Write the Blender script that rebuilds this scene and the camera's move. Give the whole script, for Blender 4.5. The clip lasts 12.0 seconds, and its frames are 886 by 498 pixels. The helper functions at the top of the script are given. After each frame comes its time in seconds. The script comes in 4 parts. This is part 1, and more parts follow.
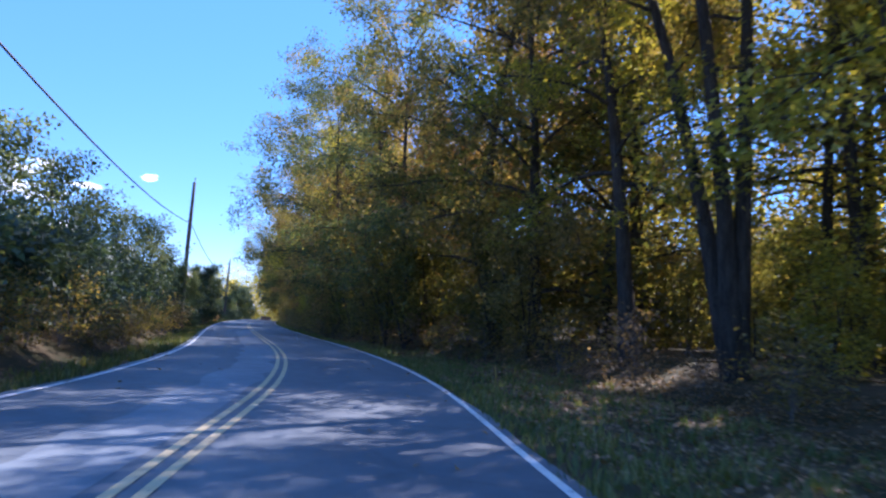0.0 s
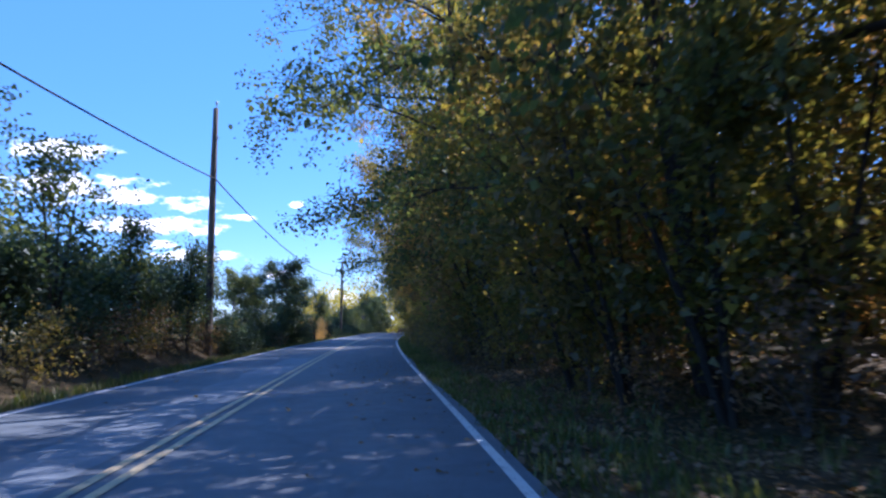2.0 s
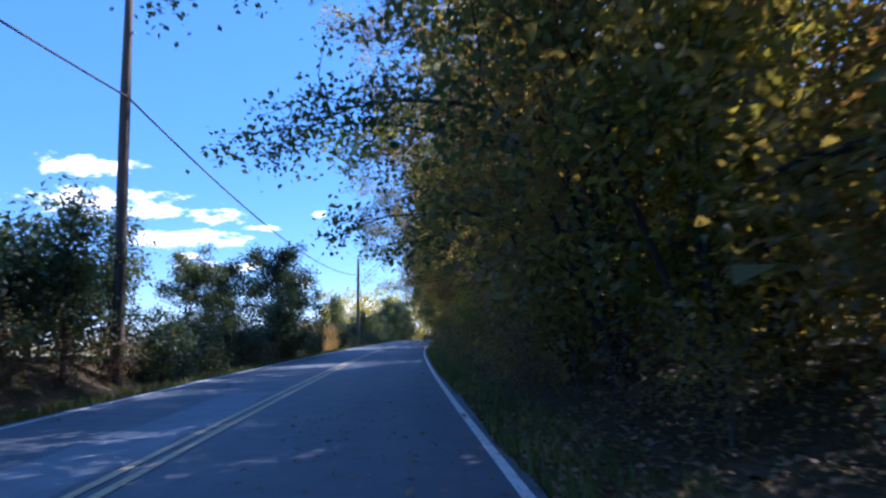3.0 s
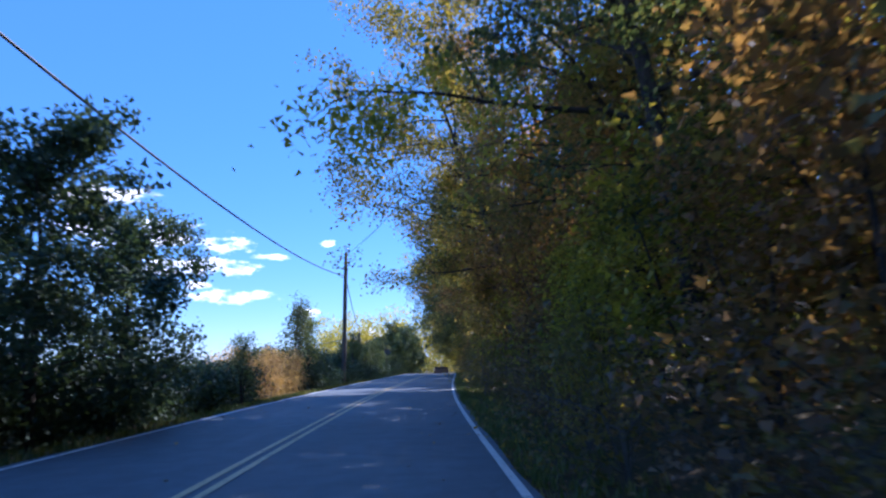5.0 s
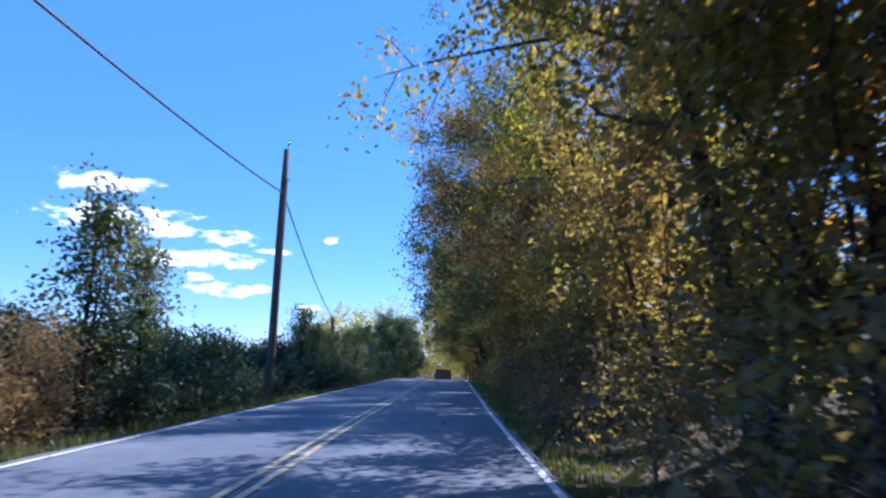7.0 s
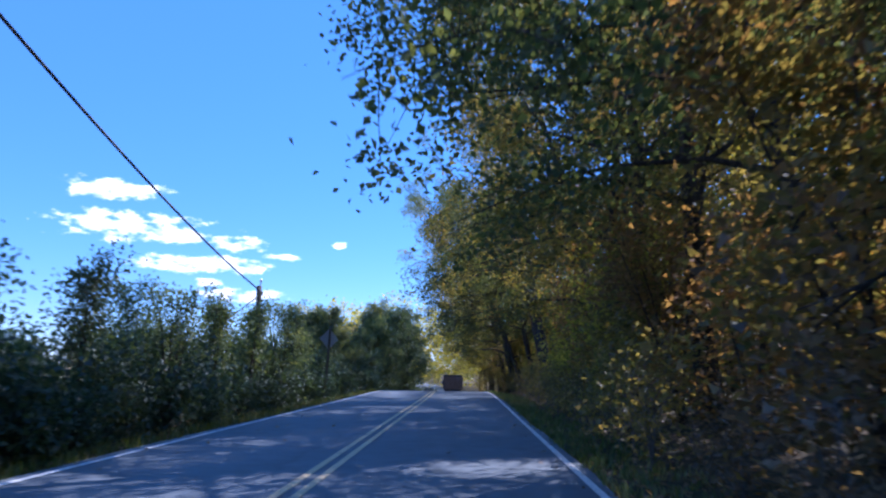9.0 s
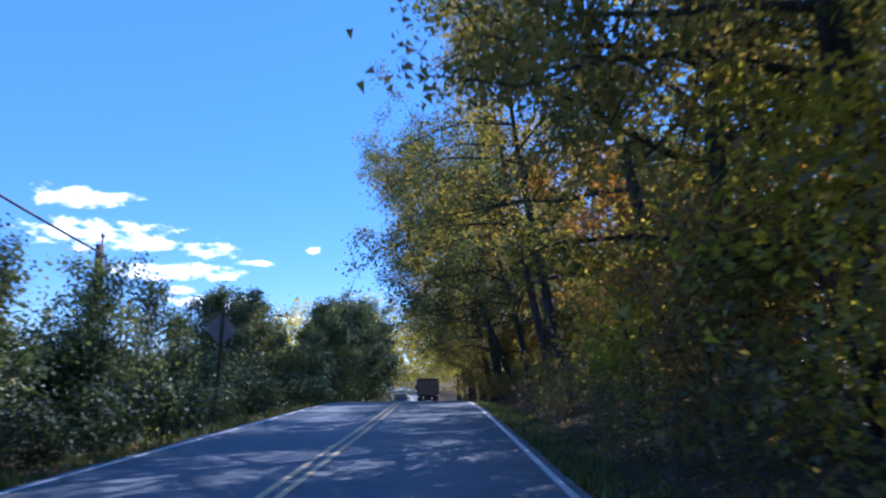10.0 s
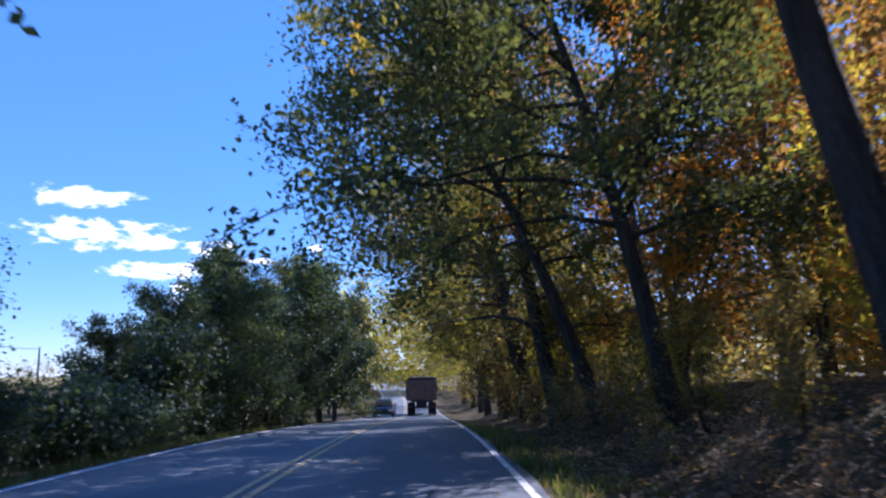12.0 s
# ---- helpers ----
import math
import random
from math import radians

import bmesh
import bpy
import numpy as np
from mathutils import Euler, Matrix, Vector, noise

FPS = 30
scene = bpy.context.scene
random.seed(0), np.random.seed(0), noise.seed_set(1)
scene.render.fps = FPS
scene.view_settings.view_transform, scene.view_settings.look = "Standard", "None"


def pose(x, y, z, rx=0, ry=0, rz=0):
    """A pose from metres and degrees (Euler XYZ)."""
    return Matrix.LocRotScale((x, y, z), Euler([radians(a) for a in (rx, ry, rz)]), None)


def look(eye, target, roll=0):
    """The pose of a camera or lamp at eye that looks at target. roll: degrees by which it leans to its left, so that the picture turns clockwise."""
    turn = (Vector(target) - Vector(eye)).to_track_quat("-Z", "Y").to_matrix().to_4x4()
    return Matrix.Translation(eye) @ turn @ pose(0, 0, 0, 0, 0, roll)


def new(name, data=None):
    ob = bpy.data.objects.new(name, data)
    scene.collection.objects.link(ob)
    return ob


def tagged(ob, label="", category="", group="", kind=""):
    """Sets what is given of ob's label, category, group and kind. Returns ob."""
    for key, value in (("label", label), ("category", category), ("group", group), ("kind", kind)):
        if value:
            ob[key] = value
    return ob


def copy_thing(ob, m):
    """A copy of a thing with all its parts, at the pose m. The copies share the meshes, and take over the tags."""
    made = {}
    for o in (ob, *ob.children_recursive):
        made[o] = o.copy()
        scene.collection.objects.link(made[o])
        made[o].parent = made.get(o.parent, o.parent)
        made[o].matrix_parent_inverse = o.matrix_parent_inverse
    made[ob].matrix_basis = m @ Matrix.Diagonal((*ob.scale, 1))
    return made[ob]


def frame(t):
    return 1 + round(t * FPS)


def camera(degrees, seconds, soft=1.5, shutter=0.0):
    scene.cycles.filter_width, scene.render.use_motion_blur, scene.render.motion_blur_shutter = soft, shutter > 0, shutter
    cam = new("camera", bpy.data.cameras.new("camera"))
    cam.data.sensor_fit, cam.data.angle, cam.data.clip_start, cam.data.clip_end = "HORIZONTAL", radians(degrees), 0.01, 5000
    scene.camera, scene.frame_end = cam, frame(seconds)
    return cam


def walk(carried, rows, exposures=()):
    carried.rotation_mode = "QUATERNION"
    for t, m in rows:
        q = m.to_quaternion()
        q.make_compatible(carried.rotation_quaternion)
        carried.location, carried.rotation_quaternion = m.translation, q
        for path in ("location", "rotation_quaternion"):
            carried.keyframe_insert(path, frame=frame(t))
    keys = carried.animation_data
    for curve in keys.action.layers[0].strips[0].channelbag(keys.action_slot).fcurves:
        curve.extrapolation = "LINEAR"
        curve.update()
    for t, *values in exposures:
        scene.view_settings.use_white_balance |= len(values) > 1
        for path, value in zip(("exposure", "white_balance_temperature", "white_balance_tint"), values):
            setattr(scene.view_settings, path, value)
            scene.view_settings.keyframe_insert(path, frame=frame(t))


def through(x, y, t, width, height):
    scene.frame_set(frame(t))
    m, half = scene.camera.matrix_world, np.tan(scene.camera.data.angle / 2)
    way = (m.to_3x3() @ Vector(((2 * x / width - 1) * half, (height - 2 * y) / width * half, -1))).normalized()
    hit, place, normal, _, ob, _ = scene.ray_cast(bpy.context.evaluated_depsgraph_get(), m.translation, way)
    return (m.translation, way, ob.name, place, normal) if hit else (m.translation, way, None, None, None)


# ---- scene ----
cam = camera(63.6, 12.0, soft=2.3, shutter=0.2)
PATH = [
    (0.0, pose(-2.946, -41.306, 1.240, 95.97, -3.10, -15.66)),
    (0.5, pose(-1.505, -34.949, 1.240, 95.93, -3.87, -11.81)),
    (1.0, pose(-0.454, -28.600, 1.228, 95.88, -2.58, -7.98)),
    (1.5, pose(0.223, -22.264, 1.207, 96.06, -1.08, -5.28)),
    (2.0, pose(0.546, -15.939, 1.185, 96.09, 0.69, -4.14)),
    (2.5, pose(0.593, -9.643, 1.146, 96.47, 1.94, -2.10)),
    (3.0, pose(0.506, -3.360, 1.124, 96.66, 1.67, -2.17)),
    (3.2, pose(0.419, -0.851, 1.124, 96.60, 2.18, -2.13)),
    (4.8, pose(0.072, 19.123, 1.207, 99.14, 0.89, -1.73)),
    (5.0, pose(0.001, 21.600, 1.215, 99.08, 1.19, -1.57)),
    (5.5, pose(-0.105, 27.773, 1.234, 99.30, -0.05, -1.75)),
    (6.0, pose(-0.199, 33.912, 1.244, 99.35, -0.75, -1.85)),
    (6.5, pose(-0.188, 40.060, 1.255, 99.10, -0.87, -1.83)),
    (7.0, pose(-0.120, 46.196, 1.264, 99.23, -1.14, -1.74)),
    (7.2, pose(-0.067, 48.647, 1.266, 99.34, -1.40, -1.79)),
    (8.8, pose(0.456, 68.231, 1.259, 99.52, -0.56, -1.10)),
    (9.0, pose(0.573, 70.677, 1.260, 99.55, -0.85, -1.01)),
    (9.5, pose(0.935, 76.790, 1.268, 99.68, 0.47, -1.50)),
    (10.0, pose(1.247, 82.874, 1.286, 99.75, 0.60, -2.84)),
    (10.5, pose(1.573, 88.886, 1.309, 99.88, 0.45, -2.67)),
    (11.0, pose(1.899, 94.835, 1.322, 99.97, 0.20, -2.66)),
    (11.5, pose(2.294, 100.746, 1.307, 99.86, 0.30, -2.76)),
    (12.0, pose(2.710, 106.646, 1.279, 99.47, 1.08, -2.62)),
]
SKY, SUN = 0.11, 4.8
walk(cam, PATH, [(0.0, 1.42, 5550, 27), (1.5, 1.3, 5400, 25), (3.0, 1.15, 5250, 25), (5.0, 1.02, 5100, 25), (9.0, 1.05, 5080, 25), (10.5, 1.0, 5120, 25), (12.0, 1.0, 5350, 28)])

# ---- world and sun ----
SUN_AZ, SUN_EL = 50.0, 40.0          # clockwise from the road's heading, and height, in degrees
world = bpy.data.worlds.new("sky")
scene.world = world
world.use_nodes = True
nt = world.node_tree
sky = nt.nodes.new("ShaderNodeTexSky")
sky.sky_type = "NISHITA"
sky.sun_disc = False
sky.sun_elevation, sky.sun_rotation = radians(SUN_EL), radians(SUN_AZ)
sky.altitude = 1500
sky.air_density, sky.dust_density, sky.ozone_density = 1.0, 0.0, 2.5
back = nt.nodes["Background"]
back.inputs[1].default_value = SKY

# small fair-weather clouds low in the sky: azimuth (to the left of +y), height, half width, half height, in degrees
CLOUDS = [(24.6, 12.7, 3.7, 0.85), (22.5, 10.1, 5.7, 1.15), (15.4, 9.35, 2.2, 0.65), (18.2, 7.6, 4.8, 0.75),
          (17.1, 6.3, 1.4, 0.5), (14.9, 5.4, 3.9, 0.6), (12.0, 8.45, 1.5, 0.3), (9.1, 4.1, 1.7, 0.4), (4.0, 2.0, 2.6, 0.9),
          (7.5, 9.6, 0.6, 0.3), (33.0, 4.6, 1.6, 0.4)]


def wmath(op, a, b=None, c=None):
    n = nt.nodes.new("ShaderNodeMath")
    n.operation = op
    for i, v in enumerate((a, b, c)):
        if v is None:
            continue
        if isinstance(v, (int, float)):
            n.inputs[i].default_value = v
        else:
            nt.links.new(v, n.inputs[i])
    return n.outputs[0]


co = nt.nodes.new("ShaderNodeTexCoord")
sep = nt.nodes.new("ShaderNodeSeparateXYZ")
nt.links.new(co.outputs["Generated"], sep.inputs[0])
az = wmath("MULTIPLY", wmath("ARCTAN2", wmath("MULTIPLY", sep.outputs[0], -1.0), sep.outputs[1]), 180 / math.pi)
el = wmath("MULTIPLY", wmath("ARCSINE", sep.outputs[2]), 180 / math.pi)
puff = nt.nodes.new("ShaderNodeTexNoise")
puff.inputs["Scale"].default_value = 34
puff.inputs["Detail"].default_value = 7
puff.inputs["Roughness"].default_value = 0.58
flat = nt.nodes.new("ShaderNodeMapping")
flat.inputs["Scale"].default_value = (1, 1, 2.4)
nt.links.new(co.outputs["Generated"], flat.inputs[0])
nt.links.new(flat.outputs[0], puff.inputs["Vector"])
field_ = None
for a0, e0, wa, we in CLOUDS:
    dx = wmath("DIVIDE", wmath("SUBTRACT", az, a0), wa)
    dy = wmath("DIVIDE", wmath("SUBTRACT", el, e0), we)
    r = wmath("ADD", wmath("MULTIPLY", dx, dx), wmath("MULTIPLY", dy, dy))
    one = wmath("SUBTRACT", 1.0, r)
    field_ = one if field_ is None else wmath("MAXIMUM", field_, one)
dens = wmath("ADD", field_, wmath("MULTIPLY", wmath("SUBTRACT", puff.outputs[0], 0.5), 5.4))
ramp = nt.nodes.new("ShaderNodeMapRange")
ramp.interpolation_type = "SMOOTHSTEP"
ramp.inputs["From Min"].default_value, ramp.inputs["From Max"].default_value = -0.05, 1.25
nt.links.new(dens, ramp.inputs["Value"])
white = nt.nodes.new("ShaderNodeMix")
white.data_type = "RGBA"
nt.links.new(ramp.outputs[0], white.inputs["Factor"])
tone = nt.nodes.new("ShaderNodeHueSaturation")
tone.inputs["Saturation"].default_value = 1.25
nt.links.new(sky.outputs[0], tone.inputs["Color"])
# an even blue mixed in by half: dims the horizon, brightens the zenith
even_blue = nt.nodes.new("ShaderNodeMix")
even_blue.data_type = "RGBA"
even_blue.inputs["Factor"].default_value = 0.5
nt.links.new(tone.outputs[0], even_blue.inputs[6])
even_blue.inputs[7].default_value = (0.95, 2.2, 4.65, 1)
nt.links.new(even_blue.outputs[2], white.inputs[6])
white.inputs[7].default_value = (9.6, 9.5, 9.3, 1)
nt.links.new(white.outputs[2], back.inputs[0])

sun = new("sun", bpy.data.lights.new("sun", "SUN"))
sun.data.energy, sun.data.angle, sun.data.color = SUN, radians(0.53), (1.0, 0.93, 0.82)
toward = Vector((math.sin(radians(SUN_AZ)) * math.cos(radians(SUN_EL)), math.cos(radians(SUN_AZ)) * math.cos(radians(SUN_EL)), math.sin(radians(SUN_EL))))
sun.matrix_world = look(toward * 200, (0, 0, 0))

# ---- materials ----


def nodes_of(name):
    m = bpy.data.materials.new(name)
    m.use_nodes = True
    t = m.node_tree
    for n in list(t.nodes):
        t.nodes.remove(n)
    out = t.nodes.new("ShaderNodeOutputMaterial")
    return m, t, out


def noise_node(t, scale, detail=5, rough=0.55, coord="Object", stretch=None):
    c = t.nodes.new("ShaderNodeTexCoord")
    n = t.nodes.new("ShaderNodeTexNoise")
    n.inputs["Scale"].default_value, n.inputs["Detail"].default_value, n.inputs["Roughness"].default_value = scale, detail, rough
    if stretch:
        mp = t.nodes.new("ShaderNodeMapping")
        mp.inputs["Scale"].default_value = stretch
        t.links.new(c.outputs[coord], mp.inputs[0])
        t.links.new(mp.outputs[0], n.inputs["Vector"])
    else:
        t.links.new(c.outputs[coord], n.inputs["Vector"])
    return n.outputs[0]


def ramp_node(t, fac, stops):
    r = t.nodes.new("ShaderNodeValToRGB")
    while len(r.color_ramp.elements) < len(stops):
        r.color_ramp.elements.new(0.5)
    for e, (p, c) in zip(r.color_ramp.elements, stops):
        e.position, e.color = p, (*c, 1)
    t.links.new(fac, r.inputs[0])
    return r.outputs[0]


def mix_node(t, fac, a, b, mode="MIX"):
    n = t.nodes.new("ShaderNodeMix")
    n.data_type, n.blend_type = "RGBA", mode
    for sock, v in ((n.inputs["Factor"], fac), (n.inputs[6], a), (n.inputs[7], b)):
        if isinstance(v, (int, float)):
            sock.default_value = v
        elif isinstance(v, tuple):
            sock.default_value = (*v, 1)
        else:
            t.links.new(v, sock)
    return n.outputs[2]


def surface(name, stops, scale=4, fine=60, rough=0.85, bump=0.4, depth=0.01, metal=0.0, spec=0.3, stretch=None, amount=0.45):
    """A surface with large and fine variation in colour, and a fine relief."""
    m, t, out = nodes_of(name)
    b = t.nodes.new("ShaderNodeBsdfPrincipled")
    big = noise_node(t, scale, 5, 0.6, stretch=stretch)
    small = noise_node(t, fine, 4, 0.6, stretch=stretch)
    col = ramp_node(t, big, stops)
    grain = ramp_node(t, small, [(0.3, (0.45, 0.45, 0.45)), (0.7, (1.35, 1.35, 1.35))])
    t.links.new(mix_node(t, amount, col, grain, "MULTIPLY"), b.inputs["Base Color"])
    b.inputs["Roughness"].default_value, b.inputs["Metallic"].default_value = rough, metal
    b.inputs["Specular IOR Level"].default_value = spec
    bp = t.nodes.new("ShaderNodeBump")
    bp.inputs["Strength"].default_value, bp.inputs["Distance"].default_value = bump, depth
    t.links.new(small, bp.inputs["Height"])
    t.links.new(bp.outputs[0], b.inputs["Normal"])
    t.links.new(b.outputs[0], out.inputs[0])
    return m


def leaf_material(name, stops, through=0.4, gain=1.6, gloss=0.025):
    """Leaves: each its own tint, the light shining through them."""
    m, t, out = nodes_of(name)
    g = t.nodes.new("ShaderNodeNewGeometry")
    o = t.nodes.new("ShaderNodeObjectInfo")
    patch = noise_node(t, 0.9, 3, 0.5)
    a = t.nodes.new("ShaderNodeMath")
    a.operation = "MULTIPLY_ADD"
    t.links.new(g.outputs["Random Per Island"], a.inputs[0])
    a.inputs[1].default_value = 0.45
    s = t.nodes.new("ShaderNodeMath")
    s.operation = "MULTIPLY_ADD"
    t.links.new(patch, s.inputs[0])
    s.inputs[1].default_value, s.inputs[2].default_value = 1.1, -0.32
    t.links.new(s.outputs[0], a.inputs[2])
    col = ramp_node(t, a.outputs[0], stops)
    h = t.nodes.new("ShaderNodeHueSaturation")
    v = t.nodes.new("ShaderNodeMapRange")
    v.inputs["To Min"].default_value, v.inputs["To Max"].default_value = 0.75 * gain, 1.25 * gain
    t.links.new(o.outputs["Random"], v.inputs[0])
    t.links.new(v.outputs[0], h.inputs["Value"])
    t.links.new(col, h.inputs["Color"])
    d = t.nodes.new("ShaderNodeBsdfDiffuse")
    tr = t.nodes.new("ShaderNodeBsdfTranslucent")
    gl = t.nodes.new("ShaderNodeBsdfGlossy")
    gl.inputs["Roughness"].default_value = 0.55
    gl.inputs["Color"].default_value = (0.9, 0.95, 1.0, 1)
    t.links.new(h.outputs[0], d.inputs[0])
    warm = mix_node(t, 1.0, h.outputs[0], (2.1, 2.0, 0.9), "MULTIPLY")
    t.links.new(warm, tr.inputs[0])
    m1 = t.nodes.new("ShaderNodeMixShader")
    m1.inputs[0].default_value = through
    t.links.new(d.outputs[0], m1.inputs[1])
    t.links.new(tr.outputs[0], m1.inputs[2])
    m2 = t.nodes.new("ShaderNodeMixShader")
    m2.inputs[0].default_value = gloss
    t.links.new(m1.outputs[0], m2.inputs[1])
    t.links.new(gl.outputs[0], m2.inputs[2])
    t.links.new(m2.outputs[0], out.inputs[0])
    return m


def asphalt_material(name="asphalt", k=1.0):
    m, t, out = nodes_of(name)
    b = t.nodes.new("ShaderNodeBsdfPrincipled")
    wear = noise_node(t, 0.35, 5, 0.6, stretch=(1.0, 0.18, 1.0))
    tar = noise_node(t, 2.2, 6, 0.65)
    grit = noise_node(t, 140, 3, 0.7)
    col = ramp_node(t, wear, [(p, tuple(k * v for v in c)) for p, c in ((0.3, (0.090, 0.108, 0.128)), (0.55, (0.130, 0.152, 0.174)), (0.75, (0.178, 0.200, 0.222)))])
    col = mix_node(t, 0.35, col, ramp_node(t, tar, [(0.35, (0.55, 0.55, 0.55)), (0.65, (1.25, 1.25, 1.25))]), "MULTIPLY")
    col = mix_node(t, 0.5, col, ramp_node(t, grit, [(0.3, (0.5, 0.5, 0.5)), (0.72, (1.5, 1.5, 1.5))]), "MULTIPLY")
    vor = t.nodes.new("ShaderNodeTexVoronoi")
    vor.feature = "DISTANCE_TO_EDGE"
    vor.inputs["Scale"].default_value = 0.33
    cc = t.nodes.new("ShaderNodeTexCoord")
    wob = t.nodes.new("ShaderNodeTexNoise")
    wob.inputs["Scale"].default_value = 1.3
    t.links.new(cc.outputs["Object"], wob.inputs["Vector"])
    t.links.new(mix_node(t, 0.35, cc.outputs["Object"], wob.outputs[1]), vor.inputs["Vector"])
    crack = ramp_node(t, vor.outputs[0], [(0.0, (0.3, 0.3, 0.3)), (0.012, (1, 1, 1))])
    col = mix_node(t, 0.22, col, crack, "MULTIPLY")
    t.links.new(col, b.inputs["Base Color"])
    b.inputs["Roughness"].default_value = 0.72
    b.inputs["Specular IOR Level"].default_value = 0.4
    bp = t.nodes.new("ShaderNodeBump")
    bp.inputs["Strength"].default_value, bp.inputs["Distance"].default_value = 0.5, 0.006
    t.links.new(grit, bp.inputs["Height"])
    t.links.new(bp.outputs[0], b.inputs["Normal"])
    t.links.new(b.outputs[0], out.inputs[0])
    return m


def paint_material(name, col):
    """Road paint, worn through to the tar in places."""
    m, t, out = nodes_of(name)
    b = t.nodes.new("ShaderNodeBsdfPrincipled")
    n = noise_node(t, 5, 8, 0.75)
    c = ramp_node(t, n, [(0.34, (0.12, 0.12, 0.125)), (0.46, col), (0.8, tuple(min(1, k * 1.12) for k in col))])
    f = noise_node(t, 70, 3, 0.6)
    c = mix_node(t, 0.5, c, ramp_node(t, f, [(0.3, (0.6, 0.6, 0.6)), (0.6, (1.1, 1.1, 1.1))]), "MULTIPLY")
    t.links.new(c, b.inputs["Base Color"])
    b.inputs["Roughness"].default_value = 0.6
    t.links.new(b.outputs[0], out.inputs[0])
    return m


def ground_material():
    """Leaf mould by the road, straw and stubble out in the field."""
    m, t, out = nodes_of("earth")
    b = t.nodes.new("ShaderNodeBsdfPrincipled")
    big = noise_node(t, 0.7, 6, 0.65)
    mid = noise_node(t, 6, 5, 0.65)
    fine = noise_node(t, 45, 4, 0.7)
    near = ramp_node(t, big, [(0.32, (0.035, 0.042, 0.018)), (0.5, (0.075, 0.062, 0.035)), (0.68, (0.12, 0.088, 0.055))])
    near = mix_node(t, 0.6, near, ramp_node(t, mid, [(0.3, (0.5, 0.5, 0.5)), (0.7, (1.5, 1.4, 1.3))]), "MULTIPLY")
    far = ramp_node(t, mid, [(0.3, (0.19, 0.155, 0.075)), (0.7, (0.34, 0.28, 0.145))])
    c = t.nodes.new("ShaderNodeTexCoord")
    s = t.nodes.new("ShaderNodeSeparateXYZ")
    t.links.new(c.outputs["Object"], s.inputs[0])
    r = t.nodes.new("ShaderNodeMapRange")
    r.inputs["From Min"].default_value, r.inputs["From Max"].default_value = -11.0, -15.0
    t.links.new(s.outputs[0], r.inputs[0])
    col = mix_node(t, r.outputs[0], near, far)
    col = mix_node(t, 0.5, col, ramp_node(t, fine, [(0.3, (0.45, 0.45, 0.45)), (0.7, (1.5, 1.5, 1.5))]), "MULTIPLY")
    t.links.new(col, b.inputs["Base Color"])
    b.inputs["Roughness"].default_value = 0.95
    b.inputs["Specular IOR Level"].default_value = 0.1
    bp = t.nodes.new("ShaderNodeBump")
    bp.inputs["Strength"].default_value, bp.inputs["Distance"].default_value = 0.8, 0.05
    t.links.new(mid, bp.inputs["Height"])
    t.links.new(bp.outputs[0], b.inputs["Normal"])
    t.links.new(b.outputs[0], out.inputs[0])
    return m


def plain(name, col, rough=0.5, metal=0.0):
    m, t, out = nodes_of(name)
    b = t.nodes.new("ShaderNodeBsdfPrincipled")
    n = noise_node(t, 7, 5, 0.65)
    c = mix_node(t, 0.35, col, ramp_node(t, n, [(0.3, (0.6, 0.6, 0.6)), (0.7, (1.2, 1.2, 1.2))]), "MULTIPLY")
    t.links.new(c, b.inputs["Base Color"])
    b.inputs["Roughness"].default_value, b.inputs["Metallic"].default_value = rough, metal
    t.links.new(b.outputs[0], out.inputs[0])
    return m


ASPHALT = asphalt_material()
PALE_ASPHALT = asphalt_material("pale worn asphalt", 1.45)
WHITE_PAINT = paint_material("white road paint", (0.70, 0.70, 0.68))
YELLOW_PAINT = paint_material("yellow road paint", (0.54, 0.42, 0.22))
EARTH = ground_material()
BARK = surface("grey-brown bark", [(0.3, (0.036, 0.030, 0.025)), (0.7, (0.105, 0.088, 0.072))], 3, 22, 0.95, 1.0, 0.05, spec=0.15, amount=0.75, stretch=(3, 3, 0.5))
PALE_BARK = surface("pale bark", [(0.3, (0.10, 0.085, 0.07)), (0.7, (0.24, 0.21, 0.18))], 3, 25, 0.9, 0.7, 0.02, stretch=(3, 3, 0.6))
POLE_WOOD = surface("weathered pole timber", [(0.3, (0.06, 0.048, 0.038)), (0.7, (0.16, 0.13, 0.105))], 2, 40, 0.9, 0.5, 0.01, stretch=(6, 6, 0.3))
LEAF_GREEN = leaf_material("green oak leaves", [(0.15, (0.032, 0.040, 0.014)), (0.45, (0.082, 0.078, 0.022)), (0.75, (0.150, 0.120, 0.028)), (0.95, (0.22, 0.15, 0.032))], 0.46, 1.55)
LEAF_OLIVE = leaf_material("olive turning leaves", [(0.15, (0.048, 0.048, 0.020)), (0.45, (0.112, 0.090, 0.032)), (0.75, (0.185, 0.125, 0.042)), (0.95, (0.25, 0.13, 0.042))], 0.46, 1.6)
LEAF_RUST = leaf_material("rust-brown oak leaves", [(0.15, (0.062, 0.042, 0.023)), (0.45, (0.140, 0.084, 0.038)), (0.75, (0.205, 0.108, 0.042)), (0.95, (0.13, 0.115, 0.040))], 0.46, 1.6)
LEAF_GOLD = leaf_material("gold and orange leaves", [(0.15, (0.11, 0.075, 0.016)), (0.45, (0.30, 0.15, 0.025)), (0.75, (0.42, 0.19, 0.025)), (0.95, (0.34, 0.28, 0.04))], 0.5, 1.25)
